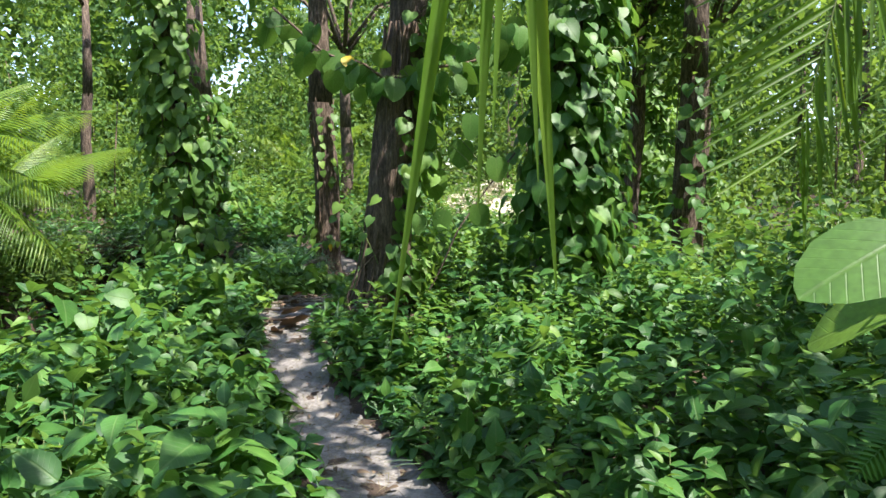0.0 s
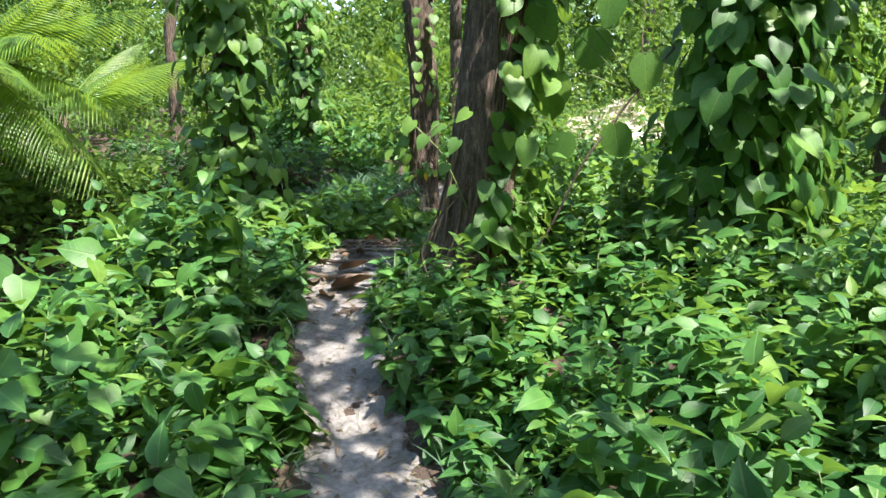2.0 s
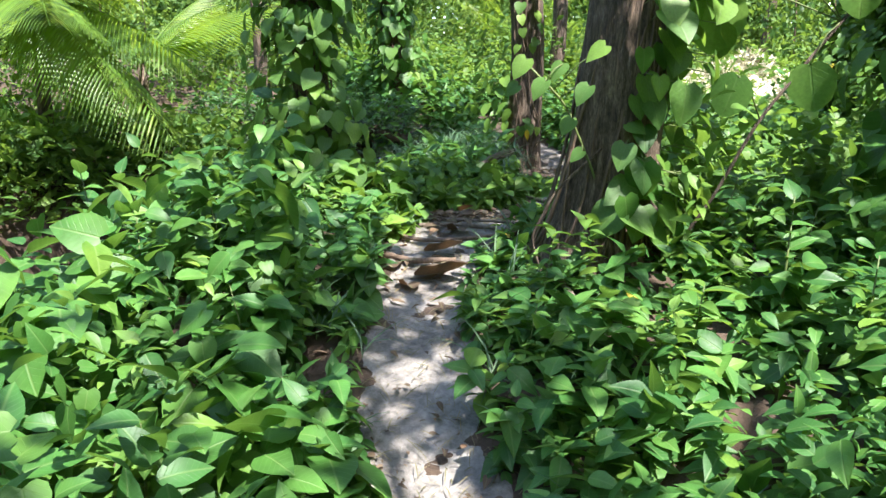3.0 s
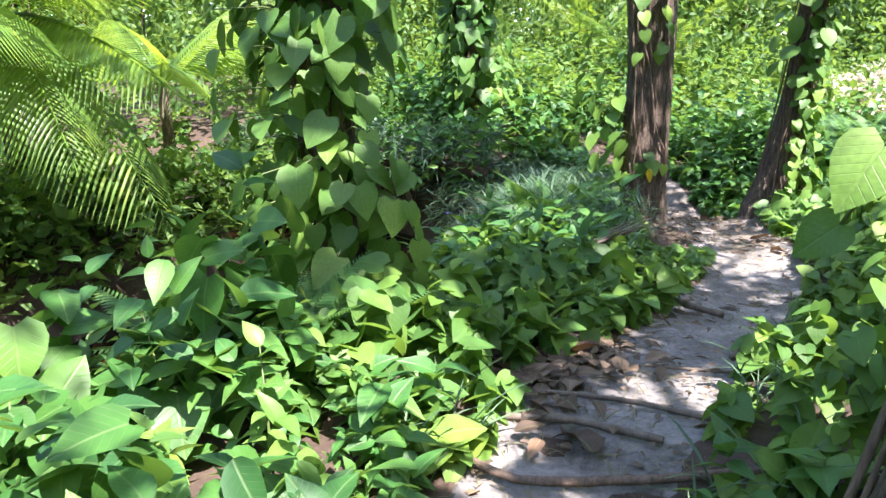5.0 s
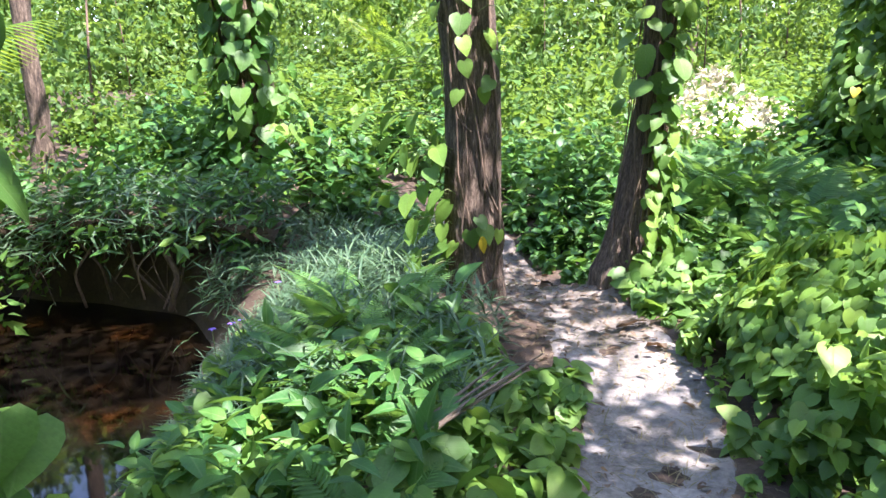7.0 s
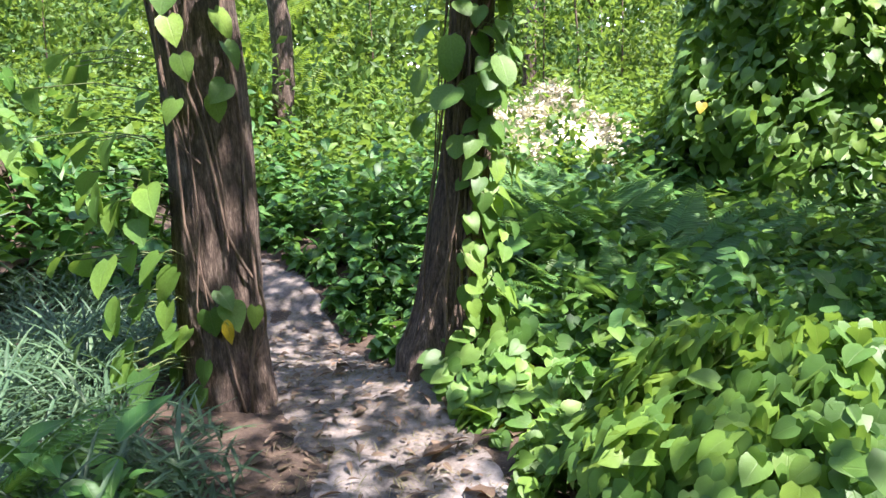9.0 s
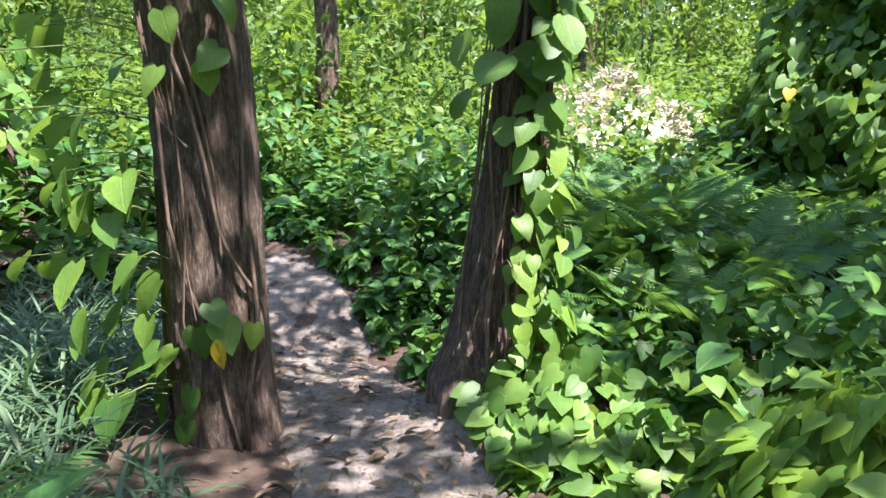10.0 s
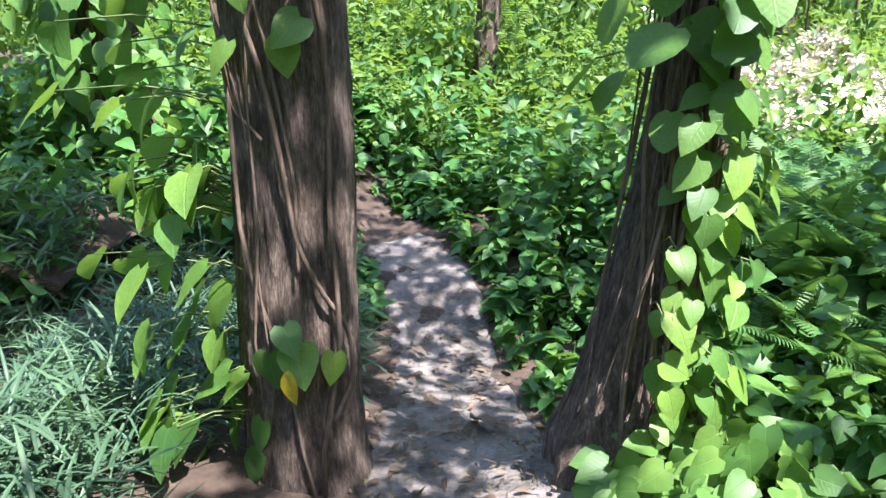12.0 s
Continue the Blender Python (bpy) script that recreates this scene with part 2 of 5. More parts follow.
class Soup:
    """Gathers triangles with leaf coordinates into one mesh."""

    def __init__(self):
        self.v, self.t, self.u, self.n = [], [], [], 0

    def add(self, v, t, u=None):
        self.v.append(np.asarray(v, np.float32))
        self.t.append(np.asarray(t, np.int32) + self.n)
        self.u.append(np.zeros((len(v), 2), np.float32) if u is None else np.asarray(u, np.float32))
        self.n += len(v)
        return self

    def leaves(self, shape, pos, along, up, size, width=1.0):
        tv, tt, tu = shape
        m = frames_of(along, up, size, width)
        v = np.einsum("nij,vj->nvi", m, tv) + np.asarray(pos)[:, None, :]
        n, k = len(pos), len(tv)
        self.add(v.reshape(-1, 3), (tt[None] + (np.arange(n) * k)[:, None, None]).reshape(-1, 3), np.tile(tu, (n, 1)))
        return self

    def mesh(self, name, mat, smooth=True):
        return mesh_from(name, np.concatenate(self.v), np.concatenate(self.t), mat, np.concatenate(self.u), smooth)


def frames_of(along, up, size, width=1.0):
    y = np.asarray(along, float)
    y = y / np.linalg.norm(y, axis=1, keepdims=True)
    x = np.cross(y, np.asarray(up, float))
    x /= np.linalg.norm(x, axis=1, keepdims=True) + 1e-9
    z = np.cross(x, y)
    s = np.asarray(size, float).reshape(-1, 1)
    return np.stack([x * s * np.reshape(width, (-1, 1)), y * s, z * s], axis=2)


def blade(mid_y, side_y, w, fold=0.25, droop=0.2, wavy=0.0):
    """A leaf of length one along +y: rows of edge, midrib, edge, folded along the midrib and bent down to the tip."""
    v, u, t = [], [], []
    for i, (a, b, c) in enumerate(zip(mid_y, side_y, w)):
        v.append((0, a, -droop * a * a))
        u.append((0, a))
        for s in (-1, 1):
            v.append((s * c, b, c * fold - droop * b * abs(b) + wavy * (i % 2) * c))
            u.append((s * c, b))
    for i in range(len(mid_y) - 1):
        a, b = 3 * i, 3 * i + 3
        t += [(a, a + 1, b), (a + 1, b + 1, b), (a, b, a + 2), (a + 2, b, b + 2)]
    return np.array(v, float), np.array(t), np.array(u, float)


HEART = blade([0, .12, .3, .5, .7, .88, 1.0], [-.13, .03, .24, .46, .68, .87, .995], [.22, .42, .47, .42, .29, .13, .004], 0.16, 0.22, 0.03)
OVATE = blade([0, .07, .22, .42, .63, .83, 1.0], [0, .05, .2, .4, .62, .83, .995], [.01, .13, .255, .29, .225, .105, .004], 0.26, 0.3, 0.04)
SMALL = blade([0, .45, 1.0], [.02, .42, .99], [.01, .26, .005], 0.3, 0.25)
GRASS = blade([0, .35, .7, 1.0], [0, .35, .7, 1.0], [.012, .022, .017, .002], 0.5, 0.45)
ROUND = blade([0, .1, .3, .55, .8, .95, 1.0], [-.06, .06, .28, .54, .8, .95, 1.0], [.15, .36, .48, .47, .33, .14, .01], 0.1, 0.12)


def feathered(pairs, length, reach, tilt, droop, leaflet, taper=0.75, start=0.12, sag=0.0, wide=1.0):
    """A frond of length one along +y with leaflets in pairs: ferns and palms."""
    s = Soup()
    tt = np.linspace(start, 0.985, pairs)
    prof = np.sin(np.pi * np.clip(tt, 0, 1) ** taper) ** 0.7
    for sign in (-1, 1):
        pos = np.stack([0 * tt, tt, -droop * tt * tt], 1)
        along = np.stack([sign * np.cos(tilt) + 0 * tt, np.sin(tilt) + 0.35 * tt, -sag * np.ones_like(tt) - 2 * droop * tt * 0.4], 1)
        s.leaves(leaflet, pos, along, np.tile([0, 0.1, 1.0], (pairs, 1)), np.maximum(reach * prof, 0.02), wide)
    ys = np.linspace(0, 1, 9)
    r = 0.011 * (1 - 0.8 * ys)
    v, f = [], []
    for i, y in enumerate(ys):
        for k in range(3):
            a = k * 2.094 + 1.57
            v.append((r[i] * math.cos(a), y, -droop * y * y + r[i] * math.sin(a)))
        if i:
            for k in range(3):
                p, q = 3 * (i - 1) + k, 3 * (i - 1) + (k + 1) % 3
                f += [(p, q, p + 3), (q, q + 3, p + 3)]
    s.add(v, f)
    return np.concatenate(s.v), np.concatenate(s.t), np.concatenate(s.u)


SCALE = (np.array([(0, 0, 0), (-.3, .45, .08), (0, 1.0, -.12), (.3, .45, .08)]), np.array([(0, 2, 1), (0, 3, 2)]), np.array([(0, 0), (-.3, .45), (0, 1), (.3, .45)]))  # a far leaf
NARROW = blade([0, .3, .7, 1.0], [0, .3, .7, 1.0], [.05, .11, .08, .005], 0.25, 0.25)
LEAFLET = blade([0, .2, .6, 1.0], [0, .2, .6, 1.0], [.010, .024, .020, .002], 0.5, 0.35)
FERN = feathered(32, 1, 0.21, 0.25, 0.35, NARROW, 0.62, wide=0.75)
PALM = feathered(40, 1, 0.34, 0.5, 0.34, LEAFLET, 0.6, 0.14, 0.35)


def tube(points, radii, sides=6, seed=0.0, rough=0.0):
    pts = np.asarray(points, float)
    n = len(pts)
    rad = np.broadcast_to(np.asarray(radii, float), (n,))
    tang = np.gradient(pts, axis=0)
    tang /= np.linalg.norm(tang, axis=1, keepdims=True) + 1e-9
    ref = np.array([0.0, 0.0, 1.0]) if abs(tang[:, 2]).mean() < 0.8 else np.array([1.0, 0.0, 0.0])
    a = np.cross(tang, ref)
    a /= np.linalg.norm(a, axis=1, keepdims=True) + 1e-9
    b = np.cross(tang, a)
    ang = np.linspace(0, 2 * np.pi, sides, endpoint=False)
    v = pts[:, None] + rad[:, None, None] * (a[:, None] * np.cos(ang)[None, :, None] + b[:, None] * np.sin(ang)[None, :, None])
    if rough:
        v += rng.normal(0, rough, (n, sides, 1)) * (v - pts[:, None])
    i, k = np.meshgrid(np.arange(n - 1), np.arange(sides), indexing="ij")
    p, q = (i * sides + k).ravel(), (i * sides + (k + 1) % sides).ravel()
    t = np.concatenate([np.stack([p, q, p + sides], 1), np.stack([q, q + sides, p + sides], 1)])
    caps = [(0, k + 1, k) for k in range(1, sides - 1)] + [((n - 1) * sides, (n - 1) * sides + k, (n - 1) * sides + k + 1) for k in range(1, sides - 1)]
    return v.reshape(-1, 3), np.concatenate([t, np.array(caps)])


def smooth(a, b, x):
    t = np.clip((np.asarray(x, float) - a) / (b - a), 0, 1)
    return t * t * (3 - 2 * t)


def wob(x, y, f, s=0.0):
    return (np.sin(f * x + 1.3 * s) * np.cos(f * 0.9 * y + 2.1 * s) + 0.6 * np.sin(f * 1.9 * x - f * 1.3 * y + s) + 0.4 * np.cos(f * 3.1 * y + f * 2.3 * x + 4 * s)) / 2


# ---- ground, path and stream ----
TRACK = np.array([(0.35, -8), (0.15, -1), (0.0, 1.5), (-0.30, 3.7), (-0.86, 5.1), (-1.34, 6.3), (-1.60, 7.3), (-1.48, 8.4), (-1.17, 9.8), (-0.92, 11.1), (-1.10, 12.2), (-1.42, 13.2), (-1.75, 14.5), (-2.2, 15.8), (-3.0, 16.7), (-4.6, 17.9), (-8.0, 19.5)])
WIDTH = np.array([.3, .3, .3, .28, .22, .19, .24, .34, .27, .32, .36, .34, .27, .3, .2, .08, .08])
STREAM = np.array([(-6.2, -14), (-5.7, 2), (-5.25, 6), (-5.0, 9), (-5.25, 11.5), (-5.35, 12.9), (-5.9, 13.75), (-8.0, 14.0), (-12, 13.6), (-24, 11.5), (-60, 9)])
WATER_Z = -0.8
RISE_Y = np.array([4.9, 5.42, 5.96, 6.3, 7.0, 7.7, 8.0, 8.5, 9.1, 9.8, 10.6, 12.4, 13.3, 13.9, 14.3, 14.9, 15.3, 15.7, 16.6, 18.0])
RISE_Z = np.array([-.1, -.09, .08, .13, .16, .22, .23, .19, .1, .07, .01, .0, -.08, -.24, -.31, -.33, -.26, -.12, .02, .1])  # the path's ups and downs


def dense(pts, n=400):
    d = np.concatenate([[0], np.cumsum(np.linalg.norm(np.diff(pts, axis=0), axis=1))])
    s = np.linspace(0, d[-1], n)
    out = np.stack([np.interp(s, d, pts[:, i]) for i in range(pts.shape[1])], 1)
    half = max(1, min(10, n // 14))
    k = np.hanning(2 * half + 3)[1:-1]
    k /= k.sum()
    pad = np.concatenate([2 * out[:1] - out[half:0:-1], out, 2 * out[-1:] - out[-2:-half - 2:-1]])
    return np.stack([np.convolve(pad[:, i], k, "valid") for i in range(out.shape[1])], 1)


TRACK_D = dense(np.column_stack([TRACK, WIDTH]), 420)
STREAM_D = dense(STREAM, 500)


def near(line, x, y):
    """Distance to a line, and the index of its nearest point."""
    x, y = np.asarray(x, float).ravel(), np.asarray(y, float).ravel()
    best, idx = np.full(x.shape, 1e9), np.zeros(x.shape, int)
    for c in range(0, len(x), 20000):
        d = np.hypot(x[c:c + 20000, None] - line[None, :, 0], y[c:c + 20000, None] - line[None, :, 1])
        idx[c:c + 20000] = d.argmin(1)
        best[c:c + 20000] = d.min(1)
    return best, idx


def path_gap(x, y):
    """Metres outside the path's edge (minus: on it)."""
    d, i = near(TRACK_D, x, y)
    return d - TRACK_D[i, 2]


def ground_z(x, y):
    x, y = np.asarray(x, float), np.asarray(y, float)
    shape = x.shape
    x, y = x.ravel(), y.ravel()
    g = path_gap(x, y)
    off = smooth(0.0, 0.8, g)
    z = 0.03 * wob(x, y, 1.1, 2) + off * (0.05 + 0.06 * wob(x, y, 2.3, 5))
    z += np.interp(y, RISE_Y, RISE_Z) * smooth(2.6, 0.5, g)
    z += 0.10 * np.exp(-((x + 0.55) ** 2 + (y - 7.3) ** 2) / 0.45) * smooth(-0.1, 0.35, g)
    z += 0.2 * np.exp(-((x + 0.72) ** 2 + (y - 13.02) ** 2) / 0.12)
    z += 0.5 * smooth(14.2, 16.5, y) * smooth(-2.6, -4.2, x)
    z += 0.9 * smooth(4.0, 16.0, np.hypot(x + 1.2, y - 9.0) - 5.0)
    z -= 0.25 * smooth(0.4, 2.0, x) * smooth(12.5, 14.5, y) * smooth(18.5, 16.0, y)
    ds, si = near(STREAM_D, x, y)
    side = smooth(-0.6, 0.6, x - STREAM_D[si, 0])
    edge = ds + 0.12 * wob(x, y, 2.1, 9)
    gentle = side * smooth(14.3, 13.2, y)
    z = z * smooth(0.9, 2.0, ds) - gentle * (0.68 * smooth(2.2, 1.2, edge) + 0.62 * smooth(1.25, 0.8, edge)) - (1 - gentle) * 1.3 * smooth(1.45, 1.05, edge)
    return z.reshape(shape)


def spread(lo, hi, step, far, growth=1.35):
    a = list(np.arange(lo, hi + 1e-6, step))
    s, left, right = step, [lo], [hi]
    while right[-1] < far:
        s *= growth
        left.append(left[-1] - s)
        right.append(right[-1] + s)
    return np.array(left[:0:-1] + a + right[1:])


def sheet(xs, ys, z):
    nx, ny = len(xs), len(ys)
    gx, gy = np.meshgrid(xs, ys)
    v = np.stack([gx.ravel(), gy.ravel(), z.ravel()], 1)
    i, j = np.meshgrid(np.arange(nx - 1), np.arange(ny - 1))
    a = (j * nx + i).ravel()
    return v, np.concatenate([np.stack([a, a + 1, a + nx], 1), np.stack([a + 1, a + nx + 1, a + nx], 1)])


xs, ys = spread(-8.0, 4.0, 0.08, 900), spread(-1.5, 19.0, 0.08, 900)
gx, gy = np.meshgrid(xs, ys)
gz = ground_z(gx, gy) - 0.035 * smooth(0.06, -0.06, path_gap(gx, gy)).reshape(gx.shape)
gz += 0.02 * wob(gx, gy, 9.0, 1) * smooth(60, 5, np.hypot(gx, gy))
ground = new("ground", mesh_from("ground", *sheet(xs, ys, gz), M_SOIL))
tagged(ground, "dark damp forest soil under dense green undergrowth", "ground", kind="structure")

rows = TRACK_D[5:][TRACK_D[5:, 1] < 16.3]
tang = np.gradient(rows[:, :2], axis=0)
tang /= np.linalg.norm(tang, axis=1, keepdims=True)
across = np.stack([tang[:, 1], -tang[:, 0]], 1)
fine = np.concatenate([np.stack([np.interp(np.linspace(0, len(rows) - 1, 1000), np.arange(len(rows)), c) for c in (*rows.T, *across.T)], 1)])
kk = np.linspace(-1.25, 1.25, 17)
px = fine[:, 0, None] + fine[:, 3, None] * kk * (fine[:, 2, None] + 0.05)
py = fine[:, 1, None] + fine[:, 4, None] * kk * (fine[:, 2, None] + 0.05)
pz = ground_z(px, py) + 0.018 * wob(px, py, 6, 3) + 0.011 * wob(px, py, 17, 4) + 0.005 * wob(px, py, 41, 5) - 0.02 * (1 - kk[None] ** 2) - 0.12 * smooth(1.0, 1.25, np.abs(kk))[None] * np.ones_like(px)
n, k = px.shape
i, j = np.meshgrid(np.arange(n - 1), np.arange(k - 1), indexing="ij")
a = (i * k + j).ravel()
path = new("path", mesh_from("path", np.stack([px.ravel(), py.ravel(), pz.ravel()], 1), np.concatenate([np.stack([a, a + 1, a + k], 1), np.stack([a + 1, a + k + 1, a + k], 1)]), M_SAND))
tagged(path, "narrow trodden footpath of pale grey sandy earth", "path", kind="structure")
wx, wy = np.linspace(-40, -3.0, 60), np.linspace(-10, 16.5, 60)
water = new("water", mesh_from("water", *sheet(wx, wy, np.full((60, 60), WATER_Z)), M_WATER))
tagged(water, "still brown stream water reflecting leaves and sky", "water", kind="structure")


# ---- trees ----
def trunk_mesh(name, base, top, r0, r1, ridges=0.018, flare=0.5, rows=70, sides=56, seed=0, sway=0.03):
    base, top = np.array(base, float), np.array(top, float)
    ang = np.linspace(0, 2 * np.pi, sides, endpoint=False)
    v = []
    for t in np.linspace(0, 1, rows):
        z = t * (top[2] - base[2])
        c = base + (top - base) * t + np.array([sway * math.sin(2.2 * z + seed), sway * math.cos(1.7 * z + seed), 0])
        r = r0 + (r1 - r0) * min(1.0, t * 1.6) + r0 * flare * math.exp(-z / 0.22)
        for q in ang:
            cq, sq = math.cos(q), math.sin(q)
            d = 0.7 * noise.noise((cq * 2.6, sq * 2.6, z * 0.5 + seed)) + 0.5 * noise.noise((cq * 9, sq * 9, z * 1.6 + seed)) + 0.55 * noise.noise((cq * 19, sq * 19, z * 6.1 + seed)) + 0.5 * noise.noise((cq * 40, sq * 40, z * 13 + seed)) + 0.3 * noise.noise((cq * 4, sq * 4, z * 9 + seed))
            lobes = 0.22 * flare * math.exp(-z / 0.25) * math.cos(5 * q + seed)
            rr = r * (1 + lobes) + ridges * d
            v.append((c[0] + rr * math.cos(q), c[1] + rr * math.sin(q), c[2] - 0.12 * (t == 0)))
    i, k = np.meshgrid(np.arange(rows - 1), np.arange(sides), indexing="ij")
    p, q = (i * sides + k).ravel(), (i * sides + (k + 1) % sides).ravel()
    return mesh_from(name, v, np.concatenate([np.stack([p, q, p + sides], 1), np.stack([q, q + sides, p + sides], 1)]), M_BARK)


def unit(n, up=0.0):
    d = rng.normal(size=(n, 3))
    d[:, 2] += up
    return d / (np.linalg.norm(d, axis=1, keepdims=True) + 1e-9)


def clumps(centres, radius, per, size, shape, flat=0.6, up=1.2, origin=(0, 0, 0)):
    """Leaves round the centres, in loose clumps, most of them facing the sky."""
    c = np.repeat(np.asarray(centres, float), per, 0)
    r = np.repeat(np.broadcast_to(np.asarray(radius, float), (len(centres),)), per)
    d = unit(len(c)) * (rng.random(len(c)) ** 0.45)[:, None] * r[:, None]
    d[:, 2] *= flat
    p = c + d
    ok = ~in_gap(p + np.asarray(origin, float))
    n = int(ok.sum())
    return shape, p[ok], unit(n, -0.35), unit(n, up), size * rng.uniform(0.6, 1.3, n)


def tree(base, top, r0, r1, label, crown_r=2.6, crown_h=(4.6, 8.5), n_clump=42, per=60, leaf=0.17, seed=0, detail=True, name="tree", flare=0.45):
    bz = float(ground_z(base[0], base[1])) - 0.03
    t = thing(name, (base[0], base[1], bz), label, "tree")
    h = crown_h[0] + 0.6
    slope = (np.array(top[:2]) - np.array(base[:2])) / top[2]
    # straight where seen, then upright above
    end = np.array([slope[0] * 3.0, slope[1] * 3.0, 3.0])
    part("trunk", trunk_mesh("trunk", (0, 0, 0), end, r0, r1, 0.0095 if detail else 0.03, flare, 120 if detail else 24, 210 if detail else 20, seed), t)
    upper = [end - (0, 0, 0.05), end + (slope[0] * 0.6, slope[1] * 0.6, 0.9), end + (slope[0] * 0.8, slope[1] * 0.8, h - 2.6)]
    part("upper_trunk", mesh_from("upper_trunk", *tube(upper, [r1, r1 * 0.9, r1 * 0.6], 14), M_BARK), t)
    fork = upper[-1]
    cs = []
    for k in range(7):
        a = k * 0.9 + seed
        tip = fork + np.array([math.cos(a) * crown_r * 0.75, math.sin(a) * crown_r * 0.75, rng.uniform(0.5, crown_h[1] - h)])
        mid = fork * 0.5 + tip * 0.5 + (0, 0, 0.5)
        part("limb", mesh_from("limb", *tube([fork - (0, 0, 0.2 * (k % 3)), mid, tip], [r1 * 0.45, r1 * 0.3, 0.02], 7), M_BARK), t)
        cs += [tip, mid]
    cs = np.array(cs)
    extra = np.stack([rng.normal(0, crown_r * 0.55, n_clump), rng.normal(0, crown_r * 0.55, n_clump), rng.uniform(crown_h[0], crown_h[1], n_clump)], 1) + (fork[0], fork[1], 0)
    s = Soup().leaves(*clumps(np.concatenate([cs, extra]), 0.75, per, leaf, SCALE, origin=(base[0], base[1], bz)))
    part("crown", s.mesh("crown", M_BUSH), t)
    return t, slope, bz


def clearing(x, y):
    """The sunlit open patch beyond the trees."""
    return math.hypot(x - 1.5, y - 20.2) < 2.3 or math.hypot((x - 4.6) / 5.0, (y - 18.4) / 4.4) < 1.0 or (abs(x - 1.2) < 1.2 and 17.2 < y < 20.5)


TREES, FLARES = {}, {}
CROWNS = {"right_front": 46, "right_back": 42, "path_side": 18, "leafy": 12, "far_right": 34, "gate_right": 84, "gate_left": 30}
for key, base, top, r0, r1, label, seed in [
    ("path_side", (-0.63, 7.22), (-0.42, 7.25, 2.2), 0.24, 0.17, "fibrous brown tree trunk wrapped in climbing vines beside the path", 1),
    ("leafy", (-2.88, 8.75), (-3.12, 8.85, 2.0), 0.14, 0.125, "slim brown trunk hidden by large heart-shaped vine leaves", 2),
    ("bank", (-4.62, 15.9), (-4.95, 15.9, 2.3), 0.30, 0.22, "dark trunk on the stream bank hung with vines", 3),
    ("gate_left", (-1.95, 12.98), (-2.01, 12.98, 1.6), 0.222, 0.206, "stout brown furrowed trunk with a few heart leaves", 4),
    ("gate_right", (-0.79, 13.10), (-0.655, 13.08, 1.6), 0.175, 0.105, "leaning brown trunk with climbing yellow-green vine leaves", 5),
    ("right_front", (1.12, 7.6), (1.2, 7.6, 2.0), 0.20, 0.17, "dark trunk covered by broad vine leaves", 6),
    ("right_back", (1.62, 8.0), (1.55, 8.0, 2.0), 0.16, 0.14, "dark vine-covered trunk behind another trunk", 7),
    ("far_right", (3.55, 10.7), (3.6, 10.7, 2.0), 0.22, 0.19, "dark trunk in the undergrowth with hanging leaves", 8),
]:
    FLARES[key] = {"gate_left": 0.06, "gate_right": 0.5}.get(key, 0.45)
    TREES[key] = (*tree(base, top, r0, r1, label, 3.5 if key == "gate_right" else 2.6, seed=seed, n_clump=CROWNS.get(key, 30), per={"path_side": 26, "leafy": 26, "right_front": 75, "right_back": 75, "gate_left": 60, "gate_right": 60}.get(key, 60), flare=FLARES[key]), base, r0, r1)

# Out of view; added so that its crown shades the path's first stretch.
tree((2.65, 2.2), (2.75, 2.2, 2.0), 0.17, 0.14, "added unseen tree whose loose crown shades the path's start", 3.2, (4.4, 7.5), 95, 48, 0.2, 30, False)
# Two unseen trees, added to throw shade into the hollow.
for x, y in ((4.7, 13.6), (3.4, 13.3)):
    tree((x, y), (x + 0.1, y, 2.0), 0.16, 0.13, "added unseen tree whose dense crown shades the hollow", 1.9, (3.4, 6.2), 34, 55, 0.2, 40, False)
for k in range(46):
    a = rng.uniform(0, 2 * np.pi)
    d = rng.uniform(7.5, 26)
    x, y = -1.2 + d * math.cos(a), 9.5 + d * 1.15 * math.sin(a)
    if near(STREAM_D, [x], [y])[0][0] < 1.8 or path_gap([x], [y])[0] < 2.5 or clearing(x, y) or (-6.5 < x < 0.5 and -2.5 < y < 9.5):
        continue
    if math.hypot(x - 5.4, y - 1.0) < 0.6:
        x, y = x + 3.5, y - 2.5
    r = rng.uniform(0.09, 0.22)
    tree((x, y), (x + rng.normal(0, 0.12), y, 2.0), r, r * 0.8, "brown forest tree with a loose green leafy crown", 3.0, (4.2, 9.0), 36, 50, 0.2, k, False)


for k in range(54):
    a, dd = rng.uniform(-0.35, math.pi + 0.35), rng.uniform(7.0, 22)
    x, y = -1.5 + dd * math.cos(a), 8.5 + dd * math.sin(a)
    if near(STREAM_D, [x], [y])[0][0] < 1.7 or path_gap([x], [y])[0] < 2.0 or clearing(x, y) or (-0.5 < x < 3.6 and y < 21):
        continue
    hh, r = rng.uniform(2.6, 5.5), rng.uniform(0.012, 0.03)
    sap = thing("sapling", (x, y, float(ground_z(x, y)) - 0.03), "thin sapling with a bare stem and sparse leaves", "sapling", "saplings")
    lx, ly = rng.normal(0, 0.25, 2)
    part("stem", mesh_from("stem", *tube([(0, 0, 0), (lx * 0.3, ly * 0.3, hh * 0.5), (lx, ly, hh)], [r, r * 0.8, r * 0.3], 6), M_ROOT), sap)
    cs = np.stack([lx * np.linspace(0.5, 1, 7), ly * np.linspace(0.5, 1, 7), np.linspace(0.45, 1.0, 7) * hh], 1) + rng.normal(0, 0.25, (7, 3))
    part("crown", Soup().leaves(*clumps(cs, 0.4, 26, 0.2, SMALL, origin=sap.location)).mesh("crown", M_BUSH), sap)
